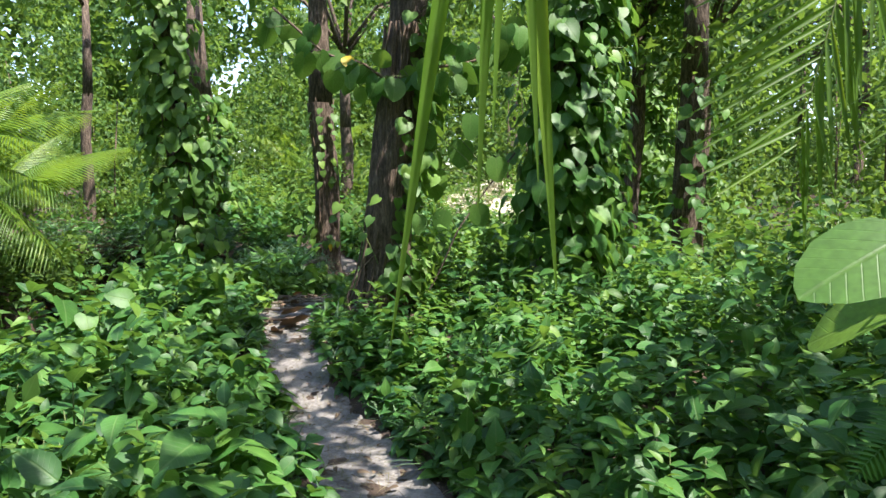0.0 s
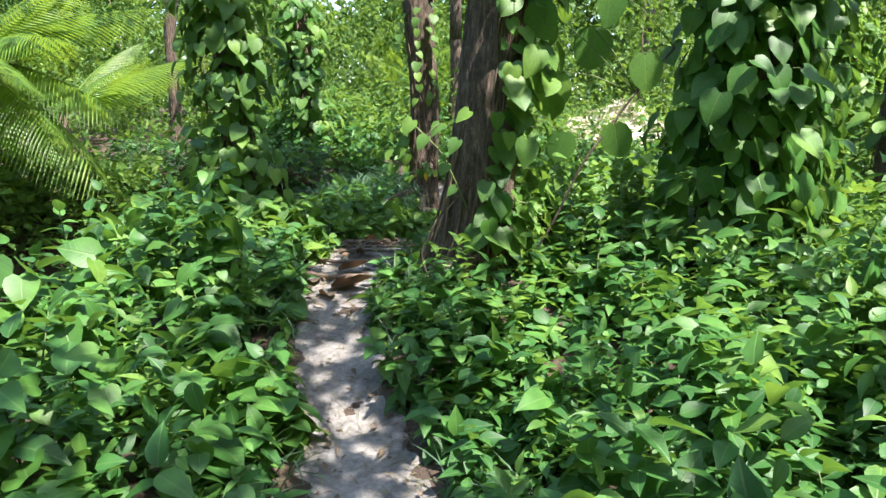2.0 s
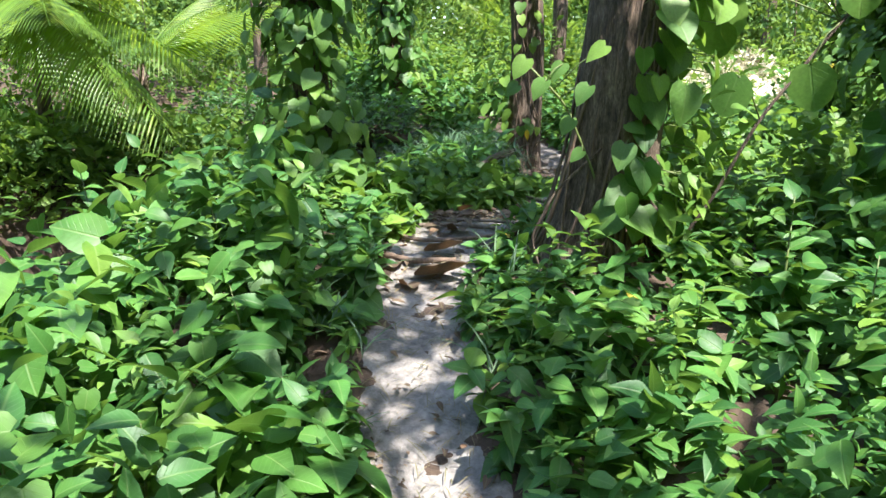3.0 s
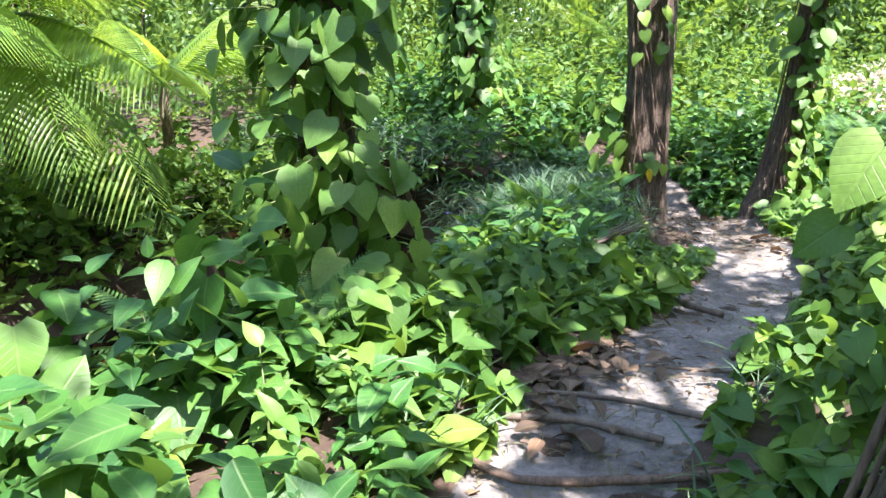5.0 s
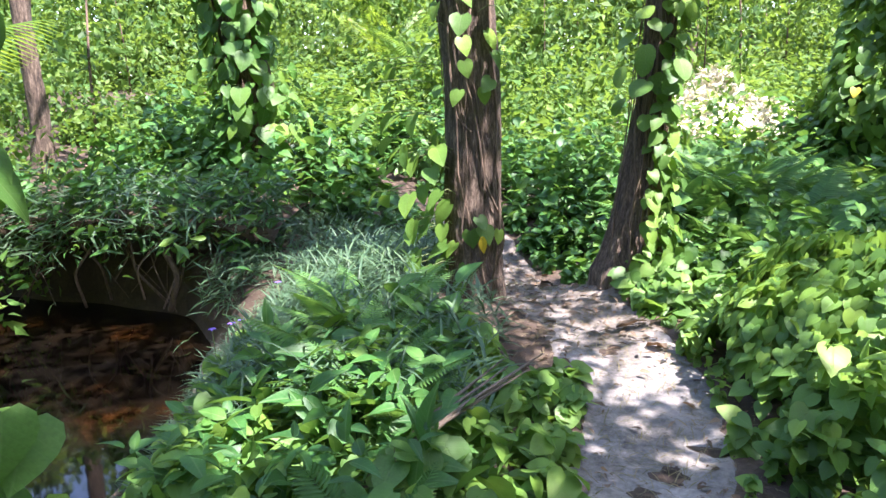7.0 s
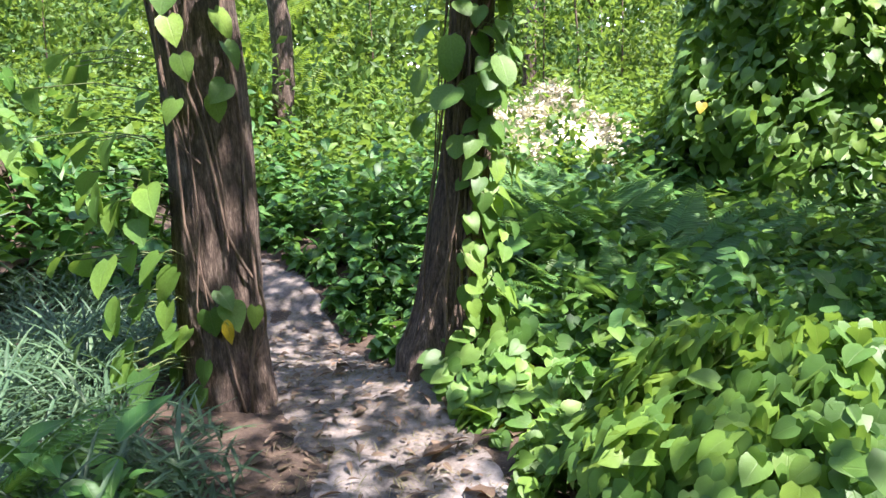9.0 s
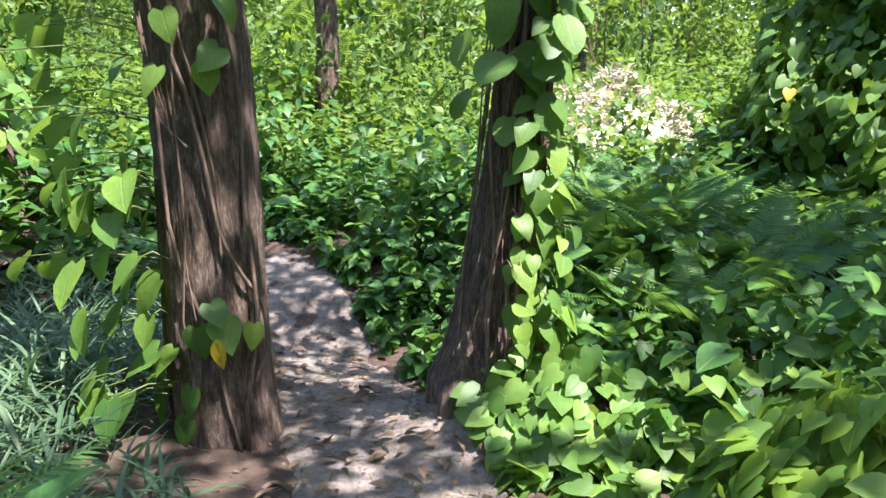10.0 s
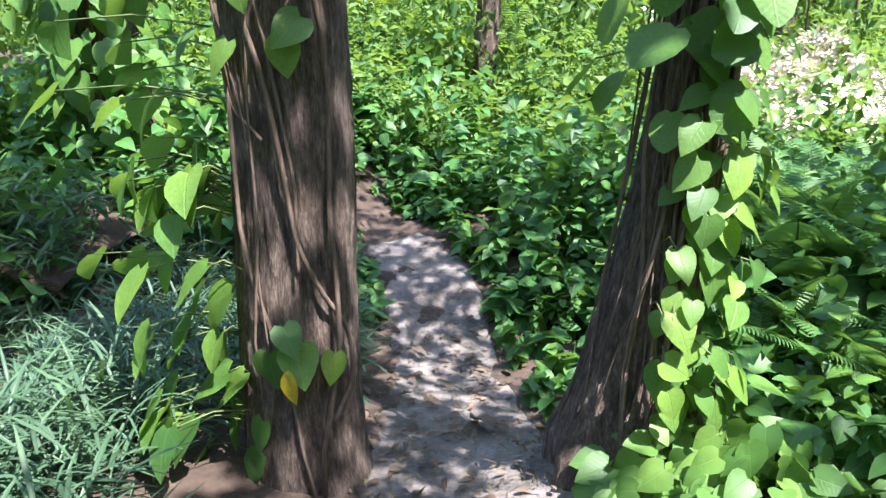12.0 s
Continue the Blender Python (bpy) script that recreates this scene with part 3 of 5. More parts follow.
# ---- undergrowth ----
def scatter(n, x0, x1, y0, y1, keep):
    x, y = rng.uniform(x0, x1, n), rng.uniform(y0, y1, n)
    k = keep(x, y)
    return x[k], y[k]


def herb_field(x, y, height, leaf, per, shape, s, lift=0.25, width=1.0):
    """Upright herbs with leaves in turns round a stem."""
    n = len(x)
    z = ground_z(x, y)
    h = height * rng.uniform(0.4, 1.4, n) * np.clip(1 + 0.6 * wob(x, y, 1.9, 6), 0.4, 1.4) * (0.3 + 0.7 * smooth(1.2, 2.5, near(STREAM_D, x, y)[0]))
    lean = rng.normal(0, 0.18, (n, 2))
    i = np.repeat(np.arange(n), per)
    t = np.tile((np.arange(per) + 0.6) / per, n) ** 0.8
    a = np.tile(np.arange(per) * 2.4, n) + np.repeat(rng.uniform(0, 6.28, n), per)
    pos = np.stack([x[i] + lean[i, 0] * h[i] * t, y[i] + lean[i, 1] * h[i] * t, z[i] + h[i] * t], 1)
    el = rng.normal(lift, 0.45, len(i)) - 0.5 * (1 - t)
    along = np.stack([np.cos(a) * np.cos(el), np.sin(a) * np.cos(el), np.sin(el)], 1)
    up = unit(len(i)) * 0.6 + (0, 0, 1) + along * (lift < 0) * (0.8, 0.8, 0)
    kind = np.clip(np.exp(rng.normal(0, 0.32, n)), 0.5, 1.45)[i]
    s.leaves(shape, pos, along, up, np.broadcast_to(leaf, (len(i),)) * kind * rng.uniform(0.65, 1.2, len(i)), width)


def dry(x, y):
    return near(STREAM_D, x, y)[0] > 1.35


# left of the path, near
def left_near(x, y):
    d, i = near(TRACK_D, x, y)
    return (x < TRACK_D[i, 0]) & (d - TRACK_D[i, 2] > 0.03) & dry(x, y)


def right_near(x, y):
    d, i = near(TRACK_D, x, y)
    return (x > TRACK_D[i, 0]) & (d - TRACK_D[i, 2] > 0.03)


def off_trunks(x, y):
    ok = np.ones(len(x), bool)
    for _, _, _, b, r0, _ in TREES.values():
        ok &= np.hypot(x - b[0], y - b[1]) > r0 + 0.12
    return ok


s = Soup()
x, y = scatter(1250, -4.6, 0.2, 1.2, 7.8, lambda x, y: left_near(x, y) & off_trunks(x, y))
herb_field(x, y, np.clip(0.16 + 0.5 * path_gap(x, y), 0.18, 0.5), 0.11, 12, OVATE, s)
tagged(new("undergrowth_left", s.mesh("undergrowth_left", M_HERB)), "dense knee-high green herbs with pointed leaves", "undergrowth", kind="stuff")
s = Soup()
x, y = scatter(1000, -4.6, 0.2, 1.2, 7.8, lambda x, y: left_near(x, y) & off_trunks(x, y) & (wob(x, y, 1.3, 3) > -0.2))
herb_field(x, y, np.clip(0.14 + 0.55 * path_gap(x, y), 0.16, 0.55), 0.125, 9, HEART, s, -0.25)
tagged(new("undergrowth_creeper", s.mesh("undergrowth_creeper", M_HEART)), "broad heart-leaved creepers among the herbs", "undergrowth", kind="stuff")
s = Soup()
x, y = scatter(2500, -1.4, 3.6, 1.0, 7.6, lambda x, y: right_near(x, y) & off_trunks(x, y) & (wob(x, y, 2.9, 8) > -0.55))
bare = smooth(0.5, 1.4, np.hypot(x + 0.5, y - 6.9))
herb_field(x, y, (np.clip(0.2 + 0.42 * path_gap(x, y), 0.2, 0.5) + 0.4 * smooth(0.9, 1.9, x) * smooth(6.4, 5.2, y)) * (0.3 + 0.7 * bare), 0.105, 13, OVATE, s)
tagged(new("undergrowth_right", s.mesh("undergrowth_right", M_HERB)), "dense green herbs and seedlings beside the path", "undergrowth", kind="stuff")
s = Soup()
x, y = scatter(820, -3.5, -1.0, 7.5, 11.4, lambda x, y: left_near(x, y) & off_trunks(x, y))
herb_field(x, y, np.clip(0.12 + 0.30 * path_gap(x, y), 0.13, 0.26) * (1 - 0.45 * smooth(-2.5, -3.1, x) * smooth(8.6, 9.3, y)), 0.105, 9, HEART, s, -0.35)
tagged(new("undergrowth_bank", s.mesh("undergrowth_bank", M_VINE)), "heart-leaved creeper covering the stream bank", "undergrowth", kind="stuff")
s = Soup()
x, y = scatter(1250, -1.2, 3.0, 7.6, 12.5, lambda x, y: right_near(x, y) & off_trunks(x, y))
herb_field(x, y, np.clip(0.12 + 0.5 * path_gap(x, y), 0.15, 0.6) * (1 - 0.6 * smooth(11.6, 12.2, y)), 0.088, 12, HEART, s, -0.3)
tagged(new("undergrowth_turn", s.mesh("undergrowth_turn", M_VINE)), "heart-leaved creeper and seedlings by the path", "undergrowth", kind="stuff")
s = Soup()
x, y = scatter(1500, -2.6, 4.2, 12.4, 15.4, lambda x, y: (path_gap(x, y) > 0.1) & dry(x, y) & off_trunks(x, y) & (np.hypot(x + 0.75, y - 12.75) > 0.5) & ~((x < -1.6) & (y < 15.4)) & ((rng.random(len(x)) < 0.4) | (np.hypot((x - 1.3) / 1.9, (y - 15.4) / 2.0) > 1)))
herb_field(x, y, np.clip(0.12 + 0.3 * path_gap(x, y), 0.12, 0.45), 0.095, 10, HEART, s, -0.15)
tagged(new("undergrowth_gate", s.mesh("undergrowth_gate", M_HEART)), "low green herbs around the two trunks", "undergrowth", kind="stuff")
s = Soup()
x, y = scatter(3400, -6, 5, -5, 1.3, lambda x, y: (path_gap(x, y) > 0.1) & dry(x, y))
herb_field(x, y, 0.45, 0.14, 11, SCALE, s)
x, y = scatter(6200, -9, 8, 18.0, 26, lambda x, y: (path_gap(x, y) > 0.12) & dry(x, y) & off_trunks(x, y) & ~((x < -2.3) & (y < 15.0)) & ((rng.random(len(x)) < 0.2) | (np.hypot((x - 1.9) / 2.2, (y - 15.2) / 2.4) > 1)))
herb_field(x, y, np.clip(0.2 + 0.3 * path_gap(x, y), 0.2, 0.8), 0.15, 13, SCALE, s)
x, y = scatter(3800, -14, 8, -3, 16, lambda x, y: (path_gap(x, y) > 3.0) & dry(x, y))
herb_field(x, y, 0.7, 0.16, 13, SCALE, s)
m = Soup()
x, y = scatter(2600, -7, 6, 15.0, 18.4, lambda x, y: (path_gap(x, y) > 0.1) & dry(x, y) & off_trunks(x, y) & ((rng.random(len(x)) < 0.12) | (np.hypot((x - 1.5) / 2.1, (y - 15.6) / 2.4) > 1)))
herb_field(x, y, np.clip(0.15 + 0.45 * path_gap(x, y), 0.18, 0.75) * (1 + 0.5 * wob(x, y, 1.4, 4)), 0.13, 12, OVATE, m, 0.1, 1.2)
tagged(new("undergrowth_beyond", m.mesh("undergrowth_beyond", M_HERB)), "green broad-leaved herbs beyond the two trunks", "undergrowth", kind="stuff")
tagged(new("undergrowth_far", s.mesh("undergrowth_far", M_BUSH)), "dense waist-high green forest undergrowth", "undergrowth", kind="stuff")

s = Soup()
x, y = scatter(900, -4.0, 2.8, 1.6, 12.4, lambda x, y: (path_gap(x, y) > 0.05) & dry(x, y) & off_trunks(x, y) & (wob(x, y, 2.2, 11) > 0.05) & ~((x < -1.5) & (y > 11.5)))
herb_field(x, y, np.clip(0.2 + 0.5 * path_gap(x, y), 0.2, np.where(y > 8, np.where(x < -1.5, 0.24, 0.4), 0.62)), 0.10, 14, OVATE, s, 0.35, 0.75)
tagged(new("undergrowth_pale", s.mesh("undergrowth_pale", M_VINE)), "patches of pale green herbs standing above the rest", "undergrowth", kind="stuff")

s = Soup()
x, y = scatter(230, -3.05, -1.9, 9.4, 11.5, lambda x, y: left_near(x, y) & (path_gap(x, y) > 0.15) & off_trunks(x, y))
herb_field(x, y, 0.36 * (0.65 + 0.35 * smooth(-2.9, -2.2, x)), 0.13, 8, (OVATE[0] * (0.75, 1, 1), *OVATE[1:]), s, 0.3)
tagged(new("undergrowth_shoots", s.mesh("undergrowth_shoots", M_HERB)), "slender green shoots standing among the bank grass", "undergrowth", kind="stuff")

# bushes and thickets all round
def thicket(name, label, count, d0, d1, h0, h1, per, leaf, spread_r, gap, shape=SCALE, flat=0.8):
    s, cs, rs = Soup(), [], []
    for k in range(count):
        a, d = rng.uniform(0, 2 * np.pi), rng.uniform(d0, d1)
        x, y = -1.5 + d * math.cos(a), 9.5 + 1.1 * d * math.sin(a)
        if near(STREAM_D, [x], [y])[0][0] < (1.25 if x < -6 else 2.0) or path_gap([x], [y])[0] < gap or clearing(x, y):
            continue
        z, hh = float(ground_z(x, y)), rng.uniform(h0, h1)
        for q in range(int(3 + hh * 1.8)):
            cs.append((x + rng.normal(0, 0.5), y + rng.normal(0, 0.5), z + rng.uniform(0.15, hh)))
            rs.append(spread_r * rng.uniform(0.6, 1.3))
    s.leaves(*clumps(cs, rs, per, leaf, shape, flat))
    return tagged(new(name, s.mesh(name, M_BUSH)), label, "thicket", kind="stuff")


thicket("shrubs", "low green shrubs and seedlings under the trees", 330, 5.5, 13, 0.4, 1.6, 55, 0.11, 0.40, 2.0)
thicket("thicket", "thicket of sunlit green shrubs and saplings", 420, 10, 24, 0.8, 5.5, 40, 0.2, 0.6, 2.4, SMALL, 1.3)
thicket("tall_thicket", "tall dense growth of bright green leaves", 380, 21, 36, 2.0, 13.0, 34, 0.38, 1.2, 3.0)
s = Soup()
cs, rs = [], []
for k in range(1800):
    a, d = rng.uniform(0, 2 * np.pi), rng.uniform(38, 56)
    cs.append((-1.5 + d * math.cos(a), 9.5 + d * math.sin(a), rng.uniform(0.3, 24)))
    rs.append(rng.uniform(1.4, 3.0))
s.leaves(*clumps(cs, rs, 80, 1.0, SCALE, 0.9))
tagged(new("backdrop", s.mesh("backdrop", M_BUSH)), "far green woods closing the view", "woods", kind="structure")

# ---- climbing vines ----
def leaf_mesh(name, shape, mat, twist=0.0, curl=0.0):
    v, t, u = shape
    v = v.copy()
    v[:, 2] += curl * v[:, 0] * v[:, 1] + twist * v[:, 0] ** 2
    return mesh_from(name, v, t, mat, u)


HEARTS = [leaf_mesh("heart_leaf", HEART, M_HEART, a, b) for a, b in ((0.0, 0.0), (0.25, 0.2), (-0.2, -0.25), (0.1, 0.4), (-0.3, 0.1))]
VINES = [leaf_mesh("vine_leaf", HEART, M_VINE, a, b) for a, b in ((0.0, 0.0), (0.25, 0.2), (-0.2, -0.25), (0.1, 0.4), (-0.3, 0.1))]
LANCE = [leaf_mesh("lance_leaf", (OVATE[0] * (0.55, 1, 1), *OVATE[1:]), M_VINE, a, b) for a, b in ((0.0, 0.0), (0.3, 0.3), (-0.3, -0.3))]
ROUNDS = [leaf_mesh("round_leaf", ROUND, M_VINE, a, b) for a, b in ((0.0, 0.0), (0.2, 0.2), (-0.2, -0.15))]
OVATES = [leaf_mesh("ovate_leaf", OVATE, M_HERB, a, b) for a, b in ((0.0, 0.0), (0.25, 0.25), (-0.25, -0.3))]
PETAL = leaf_mesh("petal", OVATE, M_PURPLE)
YELLOW = leaf_mesh("yellow_leaf", OVATE, M_YELLOW, 0.1, 0.1)


def set_leaf(me, parent, pos, along, up, size, width=1.0, name="leaf", label=""):
    ob = part(name, me, parent, label)
    m = frames_of([along], [up], [size], [width])[0]
    ob.matrix_basis = Matrix(((*m[0], pos[0]), (*m[1], pos[1]), (*m[2], pos[2]), (0, 0, 0, 1)))
    return ob


def trunk_point(key, z, ang, off):
    _, slope, bz, base, r0, r1 = TREES[key]
    zz = z - bz
    r = r0 + (r1 - r0) * min(1.0, zz / 3 * 1.6) + FLARES[key] * r0 * math.exp(-zz / 0.22) + off
    return np.array([base[0] + slope[0] * zz + r * math.cos(ang), base[1] + slope[1] * zz + r * math.sin(ang), z])


def vine(key, label, count, z0, z1, angles, size, out=(0.02, 0.16), shapes=HEARTS, strands=8, hang=0.9, low=1.0, spots=None, loose=0.0, mass=0, mass_mat=None):
    """A climber on a trunk: winding stems, thin roots, and leaves that hang with their faces outwards. Its own thing."""
    _, slope, bz, base, r0, r1 = TREES[key]
    org = np.array([base[0], base[1], bz])
    t = thing("climbing_vine", org, label, "vine", "climbing vines")
    for k in range(strands):
        a0 = rng.uniform(*angles) if k % 3 else rng.uniform(0, 6.28)
        ph, tw = rng.uniform(0, 6), rng.normal(0, 0.35)
        zs = np.linspace(bz + 0.02, min(z1 + 0.5, 3.0), 16)
        pts = [trunk_point(key, z, a0 + tw * (z - bz) * 0.5 + 0.16 * math.sin(2.6 * z + ph) + 0.08 * math.sin(7.1 * z + 2 * ph), 0.015 + 0.009 * math.sin(5 * z + ph)) - org for z in zs]
        part("vine_stem", mesh_from("vine_stem", *tube(pts, rng.uniform(0.003, 0.010), 5), M_ROOT), t)
    if mass:
        mz, ma, mo = bz + z0 + (z1 - z0) * rng.random(mass), rng.uniform(*angles, mass), rng.uniform(out[0], out[1] * 0.75, mass)
        pp = np.array([trunk_point(key, z, a, o) for z, a, o in zip(mz, ma, mo)]) - org
        dd = np.stack([np.cos(ma), np.sin(ma), 0 * ma], 1)
        sp = Soup().leaves(HEART, pp, dd * 0.4 + (0, 0, -0.8) + rng.normal(0, 0.35, (mass, 3)), dd + (0, 0, 0.5) + rng.normal(0, 0.3, (mass, 3)), rng.uniform(size[0] * 0.7, size[1] * 0.95, mass))
        tagged(part("foliage", sp.mesh("foliage", mass_mat or M_HEART), t), kind="stuff")
    todo = spots if spots else [(bz + z0 + (z1 - z0) * rng.random() ** low, rng.uniform(*angles), rng.uniform(*out)) for _ in range(count)]
    for z, ang, off in todo:
        p = trunk_point(key, z, ang, off) - org
        if loose:
            p += (rng.normal(0, loose), rng.normal(0, loose), 0)
        d = np.array([math.cos(ang), math.sin(ang), 0])
        side = np.array([-d[1], d[0], 0]) * rng.normal(0, 0.45)
        along = d * rng.uniform(0.1, 0.7) + side + (0, 0, -hang * rng.uniform(0.4, 1.2))
        up = d * 1.0 + (0, 0, rng.uniform(0.2, 1.0)) + side * 0.5
        sz = rng.uniform(*size)
        set_leaf(shapes[int(rng.integers(len(shapes)))], t, p, along, up, sz, rng.uniform(0.85, 1.1))
        if off > 0.07:
            s0 = trunk_point(key, z - 0.02, ang + rng.normal(0, 0.2), 0.0) - org
            part("leaf_stalk", mesh_from("leaf_stalk", *tube([s0, (s0 + p) / 2 + (0, 0, 0.03), p], 0.0028, 4), M_STEM), t)
    return t, org


S = -math.pi / 2  # towards the walker
vine("leafy", "climbing vine with large heart-shaped green leaves on a slim trunk", 460, 0.25, 3.9, (S - 1.75, S + 1.75), (0.105, 0.185), (0.02, 0.36), VINES, 10, 0.9, 1.0, loose=0.05, mass=230, mass_mat=M_VINE)
vine("path_side", "vine with thin brown roots and green heart leaves", 130, 0.25, 2.9, (S + 0.25, S + 2.3), (0.10, 0.20), (0.02, 0.26), VINES, 60, 0.9, 1.0, mass=60)
vine("bank", "dense dark vine with hanging stems on a bank tree", 150, 0.35, 3.0, (S - 1.7, S + 1.7), (0.13, 0.23), (0.02, 0.4), VINES, 30, 0.9, 0.9, mass=260)
vine("right_front", "broad-leaved climbing vine covering a dark trunk", 240, 0.35, 3.4, (S - 1.7, S + 2.2), (0.12, 0.23), (0.02, 0.42), HEARTS, 12, 0.8, 0.8, mass=520)
vine("right_back", "climbing vine with broad leaves over a trunk", 120, 0.4, 3.4, (S - 1.3, S + 2.0), (0.13, 0.22), (0.02, 0.38), HEARTS, 8, 0.8, 0.8, mass=260)
vine("far_right", "hanging vine with green leaves on a shaded trunk", 80, 0.4, 3.0, (S - 2.0, S + 1.6), (0.14, 0.22), (0.02, 0.4), HEARTS, 6)
vine("gate_right", "climbing vine with yellow-green heart leaves", 165, 0.05, 2.4, (S + 0.05, S + 1.5), (0.075, 0.13), (0.01, 0.16), VINES, 26, 0.9, 1.0)
vine("gate_right", "cluster of big glossy round vine leaves", 26, 1.15, 2.3, (S - 1.3, S + 0.7), (0.11, 0.17), (0.03, 0.2), ROUNDS, 3, 0.8)
gate, org = vine("gate_left", "vine trailing down a trunk with heart leaves and one yellow leaf", 0, 0.1, 2.6, (S - 0.9, S + 1.0), (0.11, 0.155), shapes=VINES, spots=[
    (0.63, S + 0.15, 0.03), (0.53, S - 0.10, 0.03), (0.52, S + 0.80, 0.04), (0.55, S + 0.3, 0.02), (0.27, S - 0.30, 0.04), (0.12, S - 0.45, 0.03),
    (0.43, S - 0.60, 0.04), (0.40, S - 0.85, 0.05), (1.16, S - 0.75, 0.05), (1.0, S - 0.95, 0.02), (1.22, S - 1.0, 0.08),
    (1.58, S - 0.75, 0.05), (1.55, S - 0.2, 0.03), (1.56, S + 0.5, 0.05), (1.62, S + 0.75, 0.06)]
    + [(1.75 + 0.05 * k, S + 0.9 * math.sin(k * 2.1), 0.03 + 0.05 * (k % 4)) for k in range(24)], strands=3)
for r_, line in ((0.009, ((1.75, -0.12), (1.63, -0.03), (1.45, 0.2), (1.2, 0.34), (0.9, 0.44), (0.7, 0.8), (0.6, 1.15), (0.4, 1.2), (0.25, 0.75))), (0.007, ((2.1, -0.5), (1.7, -0.55), (1.35, -0.35), (1.25, 0.1))), (0.006, ((2.1, 0.3), (1.8, 0.1), (1.5, 0.32), (1.1, 0.5), (0.8, 0.42)))):
    pts = dense(np.array([trunk_point("gate_left", z, S + a, 0.012) - org for z, a in line]), 40)
    part("vine_stem", mesh_from("vine_stem", *tube(pts, r_, 6), M_ROOT), gate, "pale bare liana stem winding down the bark")
set_leaf(YELLOW, gate, trunk_point("gate_left", 0.5, S + 0.22, 0.09) - org, (0.05, -0.1, -1), (0, -1, 0.2), 0.14, 0.75, "yellow_leaf", "yellow dying leaf")

vine("gate_left", "leafy vine spilling from a trunk towards the stream", 44, 0.15, 1.45, (S - 1.45, S - 0.7), (0.13, 0.2), (0.04, 0.32), VINES, 1, 0.7)
vine("gate_left", "vine shoots with pale leaves reaching over the bank", 16, 0.7, 2.0, (S - 2.0, S - 1.3), (0.14, 0.2), (0.25, 0.6), VINES, 1, 0.6)

# ---- big leaves and branches beside the first tree ----
t = thing("vine_branch", (-0.3, 7.2, 0.3), "dark bare vine branch with large round leaves by a trunk", "vine")
pts = np.array([(0.0, 0.05, -0.1), (0.25, 0.0, 0.35), (0.42, -0.05, 0.75), (0.75, 0.1, 1.2), (1.0, 0.2, 1.5)])
part("stem", mesh_from("stem", *tube(dense(pts, 24), 0.009, 6), M_BARK), t)
pts2 = np.array([(-0.55, -0.25, -0.1), (-0.62, -0.3, 0.15), (-0.5, -0.32, 0.4), (-0.3, -0.2, 0.6)])
part("stem", mesh_from("stem", *tube(dense(pts2, 20), 0.007, 6), M_BARK), t)
for p, sz in (((0.20, 0.1, 1.35), 0.30), ((0.48, 0.15, 1.62), 0.27), ((0.62, 0.0, 1.0), 0.22), ((0.30, -0.1, 0.95), 0.2), ((0.8, 0.1, 1.45), 0.24), ((0.1, -0.15, 1.75), 0.24), ((0.55, -0.1, 1.85), 0.25)):
    set_leaf(ROUNDS[int(sz * 100) % 3], t, p, (0.2 * rng.normal(), -0.1, -1), (rng.normal() * 0.4, -1, 0.2), sz)
    near_pt = pts[np.argmin(np.linalg.norm(pts - p, axis=1))]
    part("leaf_stalk", mesh_from("leaf_stalk", *tube([near_pt, (near_pt + p) / 2 + (0, 0, 0.04), p], 0.004, 4), M_STEM), t)


t = thing("vine_spray", (-0.66, 7.05, 1.0), "pale heart-leaved vine spray reaching over the path", "vine")
pts = dense(np.array([(0.1, 0.1, -0.5), (0.02, -0.08, -0.2), (-0.12, -0.15, 0.12), (-0.28, -0.2, 0.28)]), 20)
part("stem", mesh_from("stem", *tube(pts, 0.006, 6), M_STEM), t)
for k, (p, sz) in enumerate((((-0.30, -0.2, 0.32), 0.17), ((-0.20, -0.25, 0.22), 0.16), ((-0.14, -0.12, 0.3), 0.15), ((-0.34, -0.18, 0.2), 0.12), ((-0.08, -0.2, 0.05), 0.14), ((-0.02, -0.2, -0.1), 0.12), ((0.0, -0.25, 0.2), 0.16), ((0.06, -0.2, 0.38), 0.17))):
    near_pt = pts[np.argmin(np.linalg.norm(pts - p, axis=1))]
    part("leaf_stalk", mesh_from("leaf_stalk", *tube([near_pt, (near_pt + p) / 2 + (0, 0, 0.02), p], 0.003, 4), M_STEM), t)
    set_leaf(VINES[k % 5], t, p, (-0.5 + 0.2 * rng.normal(), -0.3, -0.5), (0.2 * rng.normal(), -0.6, 0.9), sz * 0.66)

t = thing("hanging_liana", (-0.45, 7.1, 2.3), "liana slung between trunks with broad hanging leaves", "vine")
pts = dense(np.array([(0, 0, 0), (0.3, -0.15, 0.25), (0.7, -0.1, 0.3), (1.1, 0.1, 0.55), (1.6, 0.4, 1.0)]), 30)
part("stem", mesh_from("stem", *tube(pts, 0.014, 6), M_ROOT), t)
pts2 = dense(np.array([(0, 0, 0.1), (-0.3, -0.2, 0.3), (-0.6, -0.25, 0.35), (-1.1, -0.1, 0.8)]), 24)
part("stem", mesh_from("stem", *tube(pts2, 0.012, 6), M_ROOT), t)
for k in range(70):
    q = (pts if k % 5 < 3 else pts2)[int(rng.integers(1, 24))]
    o = rng.normal(0, 0.12, 3) * (1, 1, 0.6)
    set_leaf(HEARTS[k % 5] if k % 3 else ROUNDS[k % 3], t, q + o, (rng.normal(0, 0.4), rng.normal(0, 0.3), -1), (rng.normal(0, 0.5), -1, 0.3), rng.uniform(0.14, 0.24))
    part("leaf_stalk", mesh_from("leaf_stalk", *tube([q, q + o], 0.003, 4), M_STEM), t)
